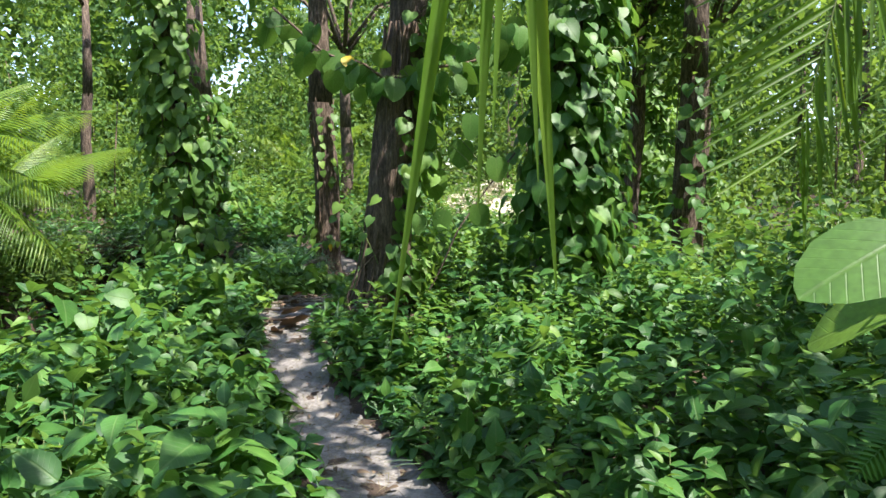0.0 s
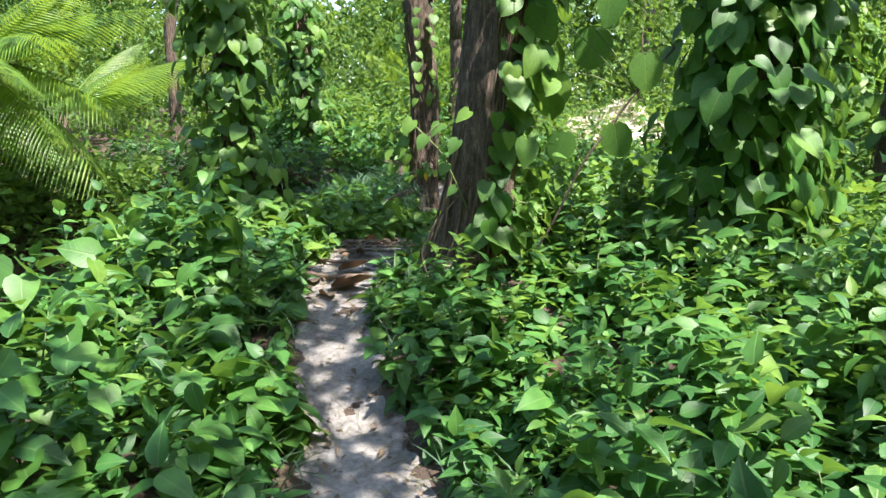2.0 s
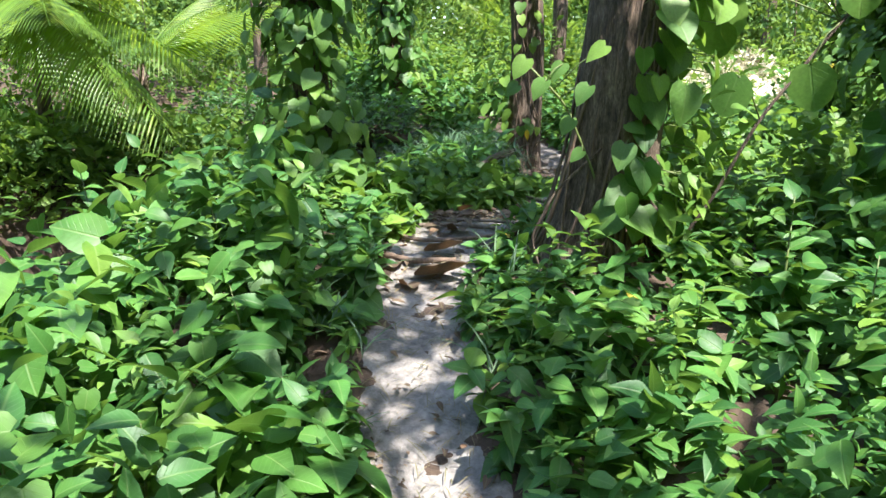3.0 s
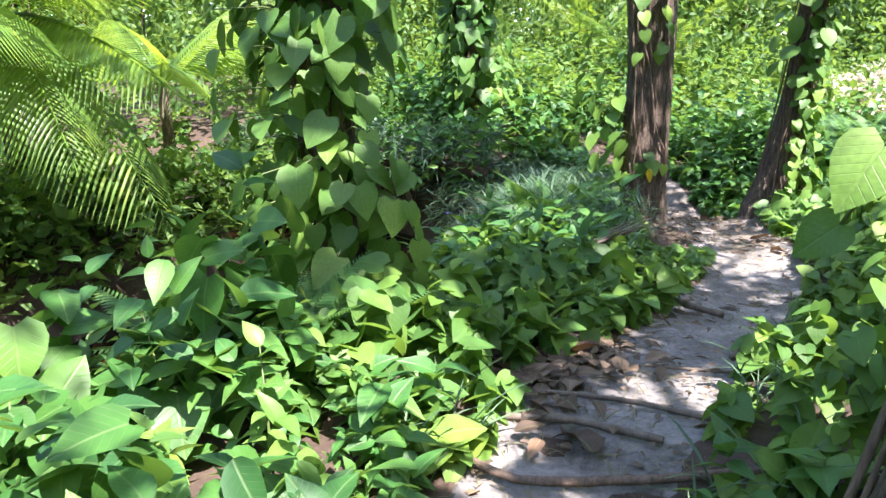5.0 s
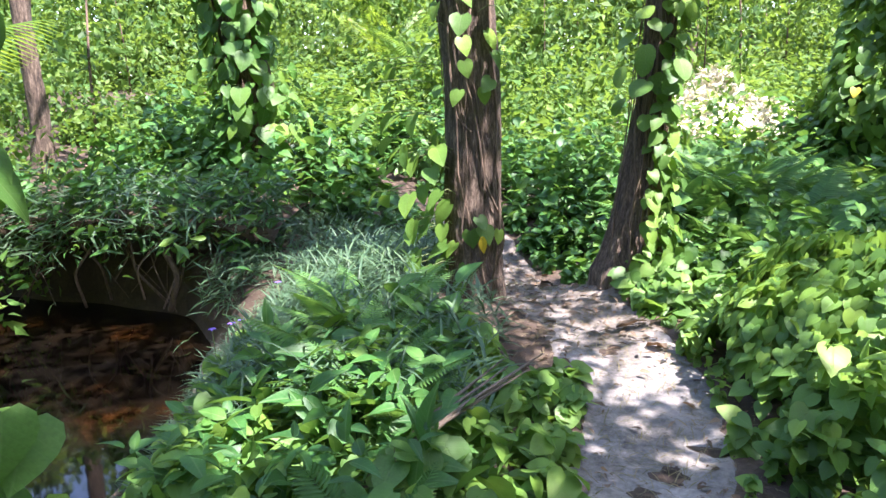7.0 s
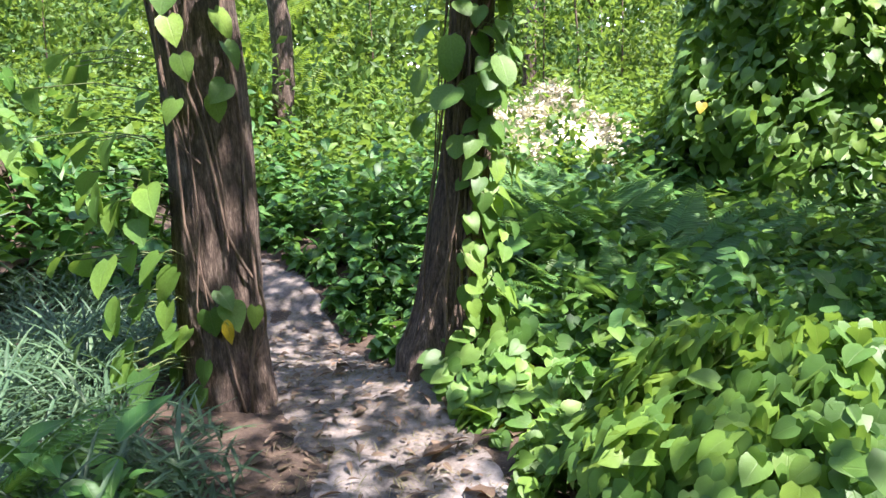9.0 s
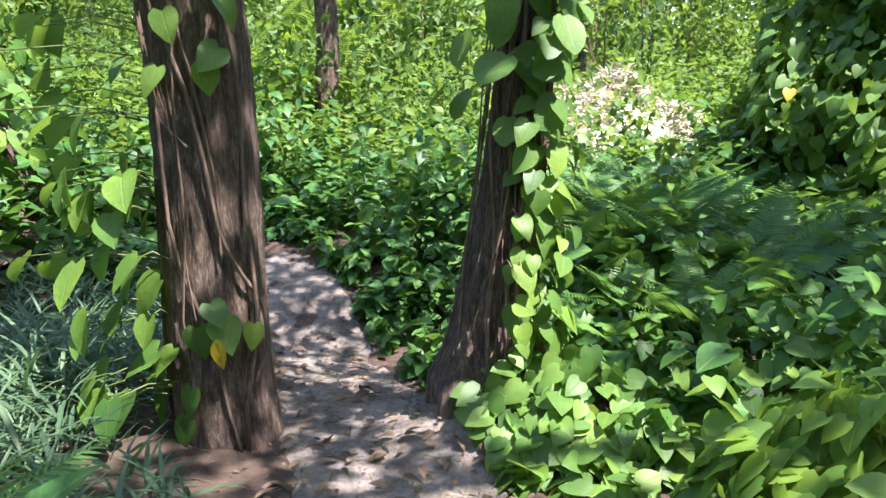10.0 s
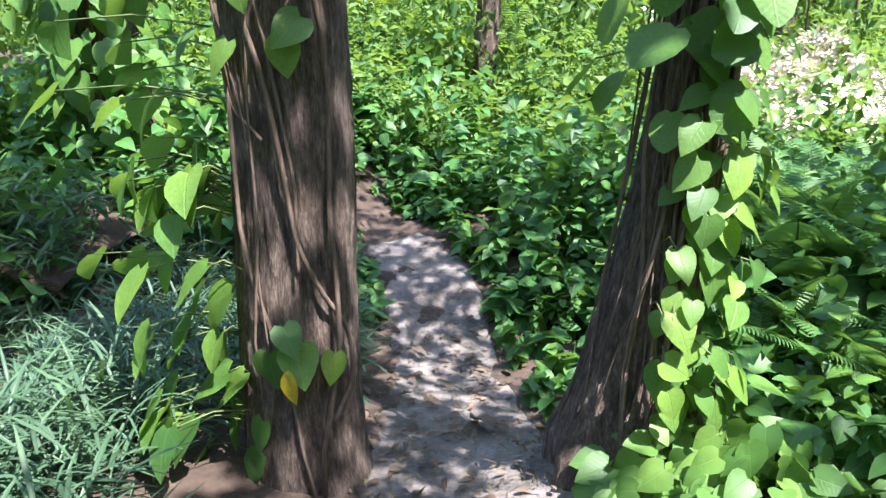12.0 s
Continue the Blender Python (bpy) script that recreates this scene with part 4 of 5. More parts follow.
set_leaf(YELLOW, t, (-0.45, -0.3, 0.32), (0.6, -0.3, -0.5), (0, -0.8, 0.6), 0.17, 1.3, "yellow_leaf", "bright yellow leaf")


# ---- ferns ----
FROND = mesh_from("fern_frond", *FERN[:2], M_FERN, FERN[2])


def fern(x, y, size, n=8, label="green fern with arching feathered fronds", dz=0.0, group="ferns"):
    t = thing("fern", (x, y, float(ground_z(x, y))), label, "fern", group)
    part("crown", mesh_from("crown", *tube([(0, 0, -0.02), (0, 0, dz + 0.02)], [0.03, 0.02], 6), M_ROOT), t)
    a0 = rng.uniform(0, 6)
    for k in range(n):
        a = a0 + k * 6.283 / n + rng.normal(0, 0.2)
        el = rng.uniform(0.45, 1.1)
        set_leaf(FROND, t, (0, 0, dz), (math.cos(a) * math.cos(el), math.sin(a) * math.cos(el), math.sin(el)), (0, 0, 1) if el < 1.2 else (math.cos(a), math.sin(a), 1), size * rng.uniform(0.75, 1.15), 1.0, "frond")


for x, y, sz in ((-3.0, 7.75, 0.7), (-3.3, 7.9, 0.7), (-2.75, 7.95, 0.55), (-3.5, 7.5, 0.75), (-3.2, 8.2, 0.65), (-3.6, 8.0, 0.6), (-2.55, 11.4, 0.75), (-2.55, 11.65, 0.65), (-2.35, 10.7, 0.6), (-2.2, 10.3, 0.5), (-2.45, 10.9, 0.65), (-2.0, 9.3, 0.5), (0.35, 9.9, 0.5), (0.1, 9.3, 0.45)):
    fern(x, y, sz, dz=0.08)
for k in range(72):
    x, y = rng.uniform(-0.1, 3.6), rng.uniform(13.6, 17.5)
    fern(x, y, rng.uniform(0.8, 1.2) * (0.65 if y < 14.8 else 1.0), 9, "dark green fern in the shaded hollow", group="ferns in the hollow")

# ---- palms ----
LEAFLET_ME = leaf_mesh("palm_leaflet", blade([0, .2, .6, 1.0], [0, .2, .6, 1.0], [.010, .024, .020, .002], 0.5, 0.04), M_PALM)
PALM_ME = mesh_from("palm_frond", *PALM[:2], M_PALM, PALM[2])


def palm(x, y, h, fronds, size, label):
    t = thing("palm", (x, y, float(ground_z(x, y)) - 0.03), label, "palm")
    part("stem", mesh_from("stem", *tube([(0, 0, 0), (0.03, 0, h * 0.5), (0, 0, h)], [0.09, 0.075, 0.06], 12), M_BARK), t)
    for a, el in fronds:
        set_leaf(PALM_ME, t, (0, 0, h - 0.04), (math.cos(a) * math.cos(el), math.sin(a) * math.cos(el), math.sin(el)), (0, 0, 1), size * rng.uniform(0.85, 1.1), 1.0, "frond")
    return t


palm(-7.0, 10.1, 1.95, [(-0.1, 0.75), (-0.45, 0.35), (0.5, 0.6), (-0.9, 0.8), (-1.4, 0.5), (1.2, 0.9), (2.2, 0.7), (3.2, 0.6), (4.2, 0.7), (-0.15, 0.02), (-0.75, 0.2), (-0.5, -0.12), (-0.25, -0.28)], 2.5, "palm with long arching feathered fronds across the stream")
palm(-7.6, 12.6, 1.6, [(-0.3, 0.7), (-0.8, 0.4), (0.4, 0.7), (-1.5, 0.6), (1.4, 0.9), (2.6, 0.7), (3.7, 0.6), (4.4, 0.7)], 2.3, "palm with dark arching fronds behind the stream")
palm(-3.3, 23.0, 0.8, [(k * 0.8, 0.5 + 0.4 * (k % 2)) for k in range(8)], 2.6, "sunlit palm with pale arching fronds among trees")
palm(-5.0, 7.0 + 19.0, 1.2, [(k * 0.85 + 0.3, 0.4 + 0.4 * (k % 2)) for k in range(8)], 2.8, "sunlit palm with yellow-green fronds in the distance")


def hanging_frond(points, start, pairs, reach, wide, left, right, label):
    """A palm frond near the walker; each leaflet is a piece of its own."""
    pts = dense(np.array(points, float), 40)
    org = pts[0].copy()
    pts = pts - org
    t = thing("palm_frond", org, label, "palm frond")
    s = np.linspace(0, 1, 40)
    part("midrib", mesh_from("midrib", *tube(pts, 0.012 * (1.05 - s), 6), M_STEM), t)
    for k in range(pairs):
        u = start + (0.985 - start) * k / (pairs - 1)
        p = np.array([np.interp(u, s, pts[:, i]) for i in range(3)])
        for d in (left, right):
            along = np.array(d) + rng.normal(0, 0.05, 3)
            set_leaf(LEAFLET_ME, t, p, along, (rng.normal(0, 0.4), -1, 0.3), reach * (0.6 + 0.4 * math.sin(math.pi * min(1, (u - start) / (1 - start) * 0.8 + 0.2))) * rng.uniform(0.88, 1.08), wide * rng.uniform(0.8, 1.2), "leaflet")
    return t


stem = thing("young_palm", (2.25, 2.4, float(ground_z(2.25, 2.4)) - 0.03), "young palm stem beside the start of the path", "palm")
part("stem", mesh_from("stem", *tube([(0, 0, 0), (0.02, 0, 1.3), (-0.05, -0.05, 2.75)], [0.1, 0.09, 0.06], 12), M_BARK), stem)
hanging_frond([(2.2, 2.35, 2.7), (1.5, 2.3, 2.75), (1.02, 2.2, 2.2), (0.84, 2.15, 1.55)], 0.25, 34, 0.5, 0.75, (-0.85, -0.15, -0.42), (0.0, -0.2, -1.0), "green palm frond drooping beside the path")
hanging_frond([(2.2, 2.35, 2.72), (1.9, 1.9, 2.85), (1.4, 1.95, 2.4), (1.12, 1.95, 1.65)], 0.3, 28, 0.5, 0.7, (-0.8, -0.1, -0.5), (0.2, -0.1, -1.0), "green palm frond with narrow leaflets by the path")
hanging_frond([(2.2, 2.35, 2.74), (1.3, 2.4, 3.0), (0.3, 2.0, 2.8), (0.06, 1.5, 2.5), (0.0, 1.15, 2.15), (-0.035, 0.88, 1.98)], 0.90, 3, 0.76, 0.62, (-0.06, 0.05, -1.0), (0.02, -0.06, -1.0), "palm frond overhead with long hanging leaflets")

# ---- broad-leaved plant by the start ----
t = thing("broad_leaf_plant", (0.99, 1.72, float(ground_z(0.99, 1.72))), "tall plant with large glossy paddle leaves", "plant")
part("stem", mesh_from("stem", *tube([(0, 0, -0.02), (-0.03, 0, 0.7), (-0.08, -0.03, 1.47)], [0.010, 0.008, 0.006], 6), M_STEM), t)
for z, a, sz in ((1.40, 3.3, 0.25), (1.46, 0.6, 0.26), (1.42, 5.2, 0.22), (1.24, 2.2, 0.22), (1.14, 4.5, 0.25), (0.88, 0.2, 0.18), (0.75, 3.0, 0.2), (0.6, 5.4, 0.2)):
    c = np.array([math.cos(a), math.sin(a), 0])
    p0 = np.array([-0.06 * z, -0.02 * z, z])
    p1 = p0 + c * 0.07 + (0, 0, 0.03)
    part("leaf_stalk", mesh_from("leaf_stalk", *tube([p0, p1], 0.004, 4), M_STEM), t)
    set_leaf(ROUNDS[int(z * 100) % 3], t, p1, c * 0.8 + (0, 0, -0.35), c * 0.3 + (0, -0.6, 0.8), sz, 0.85)

set_leaf(FROND, t, (0.02, -0.02, 1.18), (-0.75, -0.25, -0.42), (0.1, -0.5, 0.8), 0.36, 1.1, "frond", "bright green feathered frond")

# ---- creeper mound, grass, litter ----
s = Soup()
n = 3000
a, q = rng.uniform(0, 6.283, n), np.sqrt(rng.random(n))
mx, my = 0.28 + 0.95 * q * np.cos(a), 11.25 + 0.85 * q * np.sin(a)
ok = path_gap(mx, my) > 0.1
mx, my, q = mx[ok], my[ok], q[ok]
mz = ground_z(mx, my) + (0.72 * np.sqrt(np.clip(1 - q ** 2.2, 0, 1)) + 0.04) * rng.uniform(0.75, 1.0, len(mx)) * (1 + 0.2 * wob(mx, my, 4, 1))
outw = np.stack([mx - 0.28, my - 11.25, 0.35 * np.ones_like(mx)], 1) + rng.normal(0, 0.25, (len(mx), 3))
s.leaves(HEART, np.stack([mx, my, mz], 1), outw * (0.6, 0.6, 0) + (0, 0, -0.5) + rng.normal(0, 0.25, (len(mx), 3)), outw + (0, 0, 0.5), rng.uniform(0.055, 0.105, len(mx)))
tagged(new("creeper_mound", s.mesh("creeper_mound", M_VINE)), "mound of overlapping heart-shaped creeper leaves", "creeper", kind="stuff")

s = Soup()
x, y = scatter(2500, -4.3, -1.75, 10.2, 15.4, lambda x, y: left_near(x, y) & (path_gap(x, y) > 0.22) & (np.hypot(x + 1.85, y - 12.75) > 0.72) & (wob(x, y, 3.1, 2) > -0.45) & (near(STREAM_D, x, y)[0] > 1.3) & off_trunks(x, y))
more = scatter(1100, -3.7, -1.9, 10.9, 14.8, lambda x, y: (path_gap(x, y) > 0.25) & (np.hypot(x + 1.85, y - 12.6) > 0.55) & (near(STREAM_D, x, y)[0] > 1.45) & off_trunks(x, y))
x, y = np.concatenate([x, more[0]]), np.concatenate([y, more[1]])
n = len(x)
low = 0.12 + 0.88 * smooth(1.35, 2.7, near(STREAM_D, x, y)[0])
for rep in range(4):
    a = rng.uniform(0, 6.283, n)
    el = rng.uniform(-0.1, 1.2, n)
    hh = rng.uniform(0.0, 0.34, n) * low
    s.leaves(GRASS, np.stack([x, y, ground_z(x, y) + hh], 1), np.stack([np.cos(a) * np.cos(el), np.sin(a) * np.cos(el), np.sin(el)], 1), np.stack([-np.cos(a) * 0.4, -np.sin(a) * 0.4, np.ones(n)], 1), rng.uniform(0.10, 0.25, n) * (0.5 + 0.6 * low), 1.7)
x, y = scatter(700, -2.5, 1.0, 2.0, 9.5, lambda x, y: (path_gap(x, y) > 0.03) & (path_gap(x, y) < 0.45) & off_trunks(x, y))
n = len(x)
for rep in range(4):
    a = rng.uniform(0, 6.283, n)
    el = rng.uniform(0.4, 1.3, n)
    s.leaves(GRASS, np.stack([x, y, ground_z(x, y) + rng.uniform(0, 0.12, n)], 1), np.stack([np.cos(a) * np.cos(el), np.sin(a) * np.cos(el), np.sin(el)], 1), np.stack([-np.cos(a) * 0.4, -np.sin(a) * 0.4, np.ones(n)], 1), rng.uniform(0.12, 0.26, n))
tagged(new("grass", s.mesh("grass", M_GRASS)), "thin bluish-green grass on the bank and path edge", "grass", kind="stuff")

s = Soup()
x, y = scatter(24000, -4.0, 1.5, 2.0, 17.5, lambda x, y: (path_gap(x, y) < 0.35) & (rng.random(len(x)) < np.clip(0.25 + 0.5 * (np.abs(path_gap(x, y)) < 0.12) + 0.5 * (np.abs(y - 13) < 1.5) + 0.4 * (np.abs(y - 9) < 0.8), 0, 1)))
n = len(x)
a = rng.uniform(0, 6.283, n)
s.leaves(OVATE, np.stack([x, y, ground_z(x, y) + 0.006 + 0.012 * rng.random(n)], 1), np.stack([np.cos(a), np.sin(a), rng.normal(0.05, 0.12, n)], 1), unit(n) * 0.35 + (0, 0, 1), 0.016 + 0.06 * rng.random(n) ** 2.6, rng.uniform(0.4, 1.0, n))
x, y = scatter(30000, -2.8, 0.6, 3.0, 15.6, lambda x, y: path_gap(x, y) < 0.2)
n = len(x)
a = rng.uniform(0, 6.283, n)
s.leaves(GRASS, np.stack([x, y, ground_z(x, y) + 0.004], 1), np.stack([np.cos(a), np.sin(a), rng.normal(0.03, 0.06, n)], 1), unit(n) * 0.3 + (0, 0, 1), rng.uniform(0.02, 0.09, n), rng.uniform(0.8, 1.8, n))
x, y = scatter(420, -2.6, -0.2, 11.6, 15.2, lambda x, y: path_gap(x, y) < 0.32)
n = len(x)
a = rng.uniform(0, 6.283, n)
s.leaves(OVATE, np.stack([x, y, ground_z(x, y) + 0.01 + 0.012 * rng.random(n)], 1), np.stack([np.cos(a), np.sin(a), rng.normal(0.05, 0.15, n)], 1), unit(n) * 0.45 + (0, 0, 1), rng.uniform(0.04, 0.105, n), rng.uniform(0.5, 1.0, n))
tagged(new("leaf_litter", s.mesh("leaf_litter", M_DEAD)), "brown dead leaves scattered on the path", "leaf litter", kind="stuff")

s = Soup()
n = 420
x, y = rng.normal(-1.85, 0.16, n), rng.normal(8.55, 0.3, n)
a = rng.uniform(0, 6.283, n)
s.leaves(OVATE, np.stack([x, y, ground_z(x, y) + 0.012 + 0.02 * rng.random(n)], 1), np.stack([np.cos(a), np.sin(a), rng.normal(0.1, 0.2, n)], 1), unit(n) * 0.5 + (0, 0, 1), rng.uniform(0.04, 0.13, n), rng.uniform(0.6, 1.2, n))
tagged(new("leaf_drift", s.mesh("leaf_drift", M_DEAD)), "drift of pinkish-brown dead leaves at the path edge", "leaf litter", kind="stuff")

# creeper spilling from the leaning trunk over the earth
s = Soup()
n = 420
a, q = rng.uniform(0, 6.283, n), np.sqrt(rng.random(n))
x, y = -0.36 + 0.62 * q * np.cos(a), 12.78 + 0.5 * q * np.sin(a)
ok = path_gap(x, y) > 0.02
x, y, a, q = x[ok], y[ok], a[ok], q[ok]
n = len(x)
z = ground_z(x, y) + 0.05 + 0.32 * (1 - q) * rng.random(n)
s.leaves(HEART, np.stack([x, y, z], 1), np.stack([np.cos(a) * 0.5 + rng.normal(0, 0.4, n), np.sin(a) * 0.5 - 0.3 + rng.normal(0, 0.3, n), rng.uniform(-0.8, 0.1, n)], 1), unit(n) * 0.5 + (0, -0.5, 0.9), rng.uniform(0.07, 0.13, n))
tagged(new("creeper_spill", s.mesh("creeper_spill", M_VINE)), "yellow-green heart leaves spilling over bare earth", "creeper", kind="stuff")

# crumpled dry sheaths on the path
SHEATHS = [leaf_mesh("dry_leaf", blade([0, .2, .45, .7, 1.0], [0, .18, .45, .72, .98], [.1, .26, .32, .24, .04], f, d, w), M_DEAD) for f, d, w in ((0.5, -0.25, 0.2), (0.3, 0.3, 0.35), (-0.4, 0.2, -0.3))]
for k, (x, y, sz) in enumerate(((-1.55, 6.95, 0.30), (-1.72, 7.05, 0.26), (-1.45, 7.2, 0.28), (-1.62, 7.35, 0.24), (-1.5, 6.75, 0.2), (-1.75, 6.85, 0.22), (-2.0, 6.3, 0.22), (-1.5, 7.75, 0.22), (-0.95, 6.6, 0.2), (-1.85, 8.7, 0.2), (-2.0, 8.55, 0.22), (0.42, 5.7, 0.2), (-1.2, 14.0, 0.16), (-1.35, 13.5, 0.18), (-1.7, 13.5, 0.15), (-1.0, 12.1, 0.16), (-0.75, 11.75, 0.15))):
    a = k * 2.1
    t = thing("dry_leaf", (x, y, float(ground_z(x, y)) + 0.01), "large crumpled brown dry leaf lying on the ground", "dead leaf", "fallen dry leaves")
    set_leaf(SHEATHS[k % 3], t, (0, 0, 0.01), (math.cos(a), math.sin(a), 0.05), (0.2 * math.sin(a), 0.2, 1), sz, 1.0, "blade")


def stick(points, r, label, mat=M_STRAW):
    p = np.array(points, float)
    o = p[0].copy()
    ob = new("stick", mesh_from("stick", *tube(dense(p - o, 16), r, 6, rough=0.12), mat))
    ob.location = o
    return tagged(ob, label, "stick", "fallen sticks")


def lie(x, y, dz=0.012):
    return (x, y, float(ground_z(x, y)) + dz)


stick([lie(-0.78, 6.75, 0.12), lie(-0.66, 6.5, 0.10), lie(-0.58, 6.3, 0.06)], 0.014, "pale broken stick leaning by a trunk")
stick([lie(-1.95, 7.9), lie(-1.6, 7.95), lie(-1.3, 7.9)], 0.014, "grey stick lying across the path")
stick([lie(-1.9, 8.15), lie(-1.5, 8.2), lie(-1.15, 8.12)], 0.011, "thin grey stick across the sandy path")
stick([lie(-2.2, 7.75), lie(-1.7, 7.55), lie(-1.35, 7.65), lie(-0.9, 7.75)], 0.014, "dark fallen branch lying across the path", M_ROOT)
stick([lie(-1.9, 7.3), lie(-1.65, 7.2), lie(-1.4, 7.25)], 0.018, "reddish brown bare branch on the path", M_ROOT)
stick([lie(-1.10, 9.05), lie(-1.08, 9.25), lie(-1.02, 9.42)], 0.016, "pale dry stick on the path")
stick([lie(-1.45, 8.72), lie(-1.2, 8.75), lie(-1.0, 8.78)], 0.008, "thin pale twig on the path")
stick([lie(-1.5, 9.9, 0.06), lie(-1.3, 9.75, 0.05), lie(-1.15, 9.72, 0.03)], 0.02, "pale dry stalk at the path's edge")
t = thing("dry_palm_stalk", (-2.2, 9.75, float(ground_z(-2.2, 9.75)) + 0.1), "broken dry palm stalk lying in the creepers", "dead frond")
for k in range(6):
    d = np.array([0.62, 0.48, 0.28]) + rng.normal(0, 0.04, 3)
    part("stalk", mesh_from("stalk", *tube([(0.01 * k, 0, 0), d * 0.5 + (0, 0, 0.03), d], [0.014, 0.01, 0.003], 5), M_STRAW), t)

# the far bank's overhanging lip of soil
s = Soup()
lx = np.linspace(-8.6, -4.0, 70)
front = 14.12 + 0.16 * wob(lx, 0 * lx, 2.3, 4) + 0.45 * smooth(-6.6, -8.4, lx)
top_z = ground_z(lx, front + 1.6) + 0.03
ring = [(1.8, 0.02), (0.9, 0.03), (0.25, -0.03), (0.0, -0.13), (0.1, -0.24), (0.5, -0.3), (1.3, -0.36), (1.9, -1.4)]
v = np.stack([np.stack([lx, front + o + 0.03 * wob(lx, 0 * lx + k, 7, k), top_z + z + 0.03 * wob(lx, 0 * lx + k, 5, 2 * k)], 1) for k, (o, z) in enumerate(ring)], 1)
i, j = np.meshgrid(np.arange(69), np.arange(len(ring) - 1), indexing="ij")
a = (i * len(ring) + j).ravel()
w = len(ring)
lip = new("bank_lip", mesh_from("bank_lip", v.reshape(-1, 3), np.concatenate([np.stack([a, a + w, a + 1], 1), np.stack([a + 1, a + w, a + w + 1], 1)]), M_SOIL))
tagged(lip, "dark undercut lip of soil above the stream", "bank", kind="structure")

# roots under the far bank
for k in range(34):
    x = rng.uniform(-7.2, -4.4)
    y = 14.3 + 0.5 * rng.random()
    t0 = np.array([x, y, float(ground_z(x, y + 1.4)) - 0.14])
    sx, drop = rng.normal(0, 0.3), rng.uniform(0.4, 1.0)
    pts = [t0, t0 + (0.3 * sx + 0.06 * rng.normal(), -0.14, -0.2 * drop), t0 + (0.8 * sx + 0.1 * rng.normal(), -0.2, -0.55 * drop), t0 + (sx + 0.15 * rng.normal(), -0.3 * rng.random(), -drop)]
    ob = new("bank_root", mesh_from("bank_root", *tube(dense(np.array(pts) - t0, 14), 0.032 if k == 9 else 0.004 + 0.012 * rng.random() ** 2, 6), M_ROOT))
    ob.location = t0
    tagged(ob, "bare brown root hanging from the stream bank", "root", "bank roots")

# ---- single herbs beside the path ----
def herb(x, y, h, n, shapes, size, hang, label, category="herb"):
    t = thing("herb", (x, y, float(ground_z(x, y)) - 0.01), label, category, "herbs beside the path")
    lean = rng.normal(0, 0.12, 2)
    part("stem", mesh_from("stem", *tube([(0, 0, 0), (lean[0] * h * 0.4, lean[1] * h * 0.4, h * 0.5), (lean[0] * h, lean[1] * h, h)], [0.006, 0.005, 0.002], 5), M_STEM), t)
    for k in range(n):
        u = 0.25 + 0.75 * (k + 0.5) / n
        a = k * 2.4 + rng.normal(0, 0.2)
        el = rng.normal(0.3 if not hang else -0.4, 0.25)
        along = np.array([math.cos(a) * math.cos(el), math.sin(a) * math.cos(el), math.sin(el)])
        set_leaf(shapes[int(rng.integers(len(shapes)))], t, (lean[0] * h * u, lean[1] * h * u, h * u), along, np.array([0, 0, 1]) + along * (0.6, 0.6, 0) * hang + rng.normal(0, 0.2, 3), size * rng.uniform(0.7, 1.2))
    return t


protos = [herb(-2.0 + 0.1 * k, 4.0 - 0.2 * k, 0.4 + 0.06 * k, 11 + k, OVATES, 0.105, 0, "leafy green herb with pointed oval leaves") for k in range(4)]
protos += [herb(-2.2 + 0.1 * k, 9.2 + 0.2 * k, 0.3 + 0.05 * k, 9, VINES, 0.125, 1, "creeper shoot with broad heart-shaped leaves") for k in range(3)]
protos += [herb(-1.9 + 0.3 * k, 3.4 + 0.2 * k, 0.3 + 0.06 * k, 16, LANCE, 0.15, 0, "pale green herb with narrow whorled leaves") for k in range(3)]
x, y = scatter(900, -3.2, 1.6, 2.0, 13.0, lambda x, y: (path_gap(x, y) > 0.2) & (path_gap(x, y) < 1.6) & off_trunks(x, y) & dry(x, y) & ~((x < -1.5) & (y > 11.3)) & ~((x < -2.4) & (y > 9.0)))
for k in range(min(150, len(x))):
    hearts = y[k] > 7.6
    pr = protos[7 + k % 3] if k % 4 == 0 else protos[4 + k % 3] if hearts else protos[k % 4]
    g = float(path_gap([x[k]], [y[k]])[0])
    sc = min(1.1, 0.55 + 0.5 * g) * rng.uniform(0.8, 1.15)
    copy_thing(pr, pose(x[k], y[k], float(ground_z(x[k], y[k])) - 0.01, 0, 0, rng.uniform(0, 360)) @ Matrix.Diagonal((sc, sc, sc, 1)))

# small purple flowers at the water's edge
for x, y in ((-3.55, 11.9), (-3.65, 12.3), (-3.45, 11.4), (-3.5, 12.7)):
    t = thing("flower", (x, y, float(ground_z(x, y))), "small purple flower on a thin stem in grass", "flower", "purple flowers")
    part("stem", mesh_from("stem", *tube([(0, 0, -0.01), (0.01, 0, 0.15), (0.0, 0.01, 0.3)], 0.003, 4), M_STEM), t)
    for k in range(5):
        a = k * 1.257
        set_leaf(PETAL, t, (0, 0.01, 0.3), (math.cos(a), math.sin(a), 0.3), (0, 0, 1), 0.03, 1.3, "petal", "purple petal")

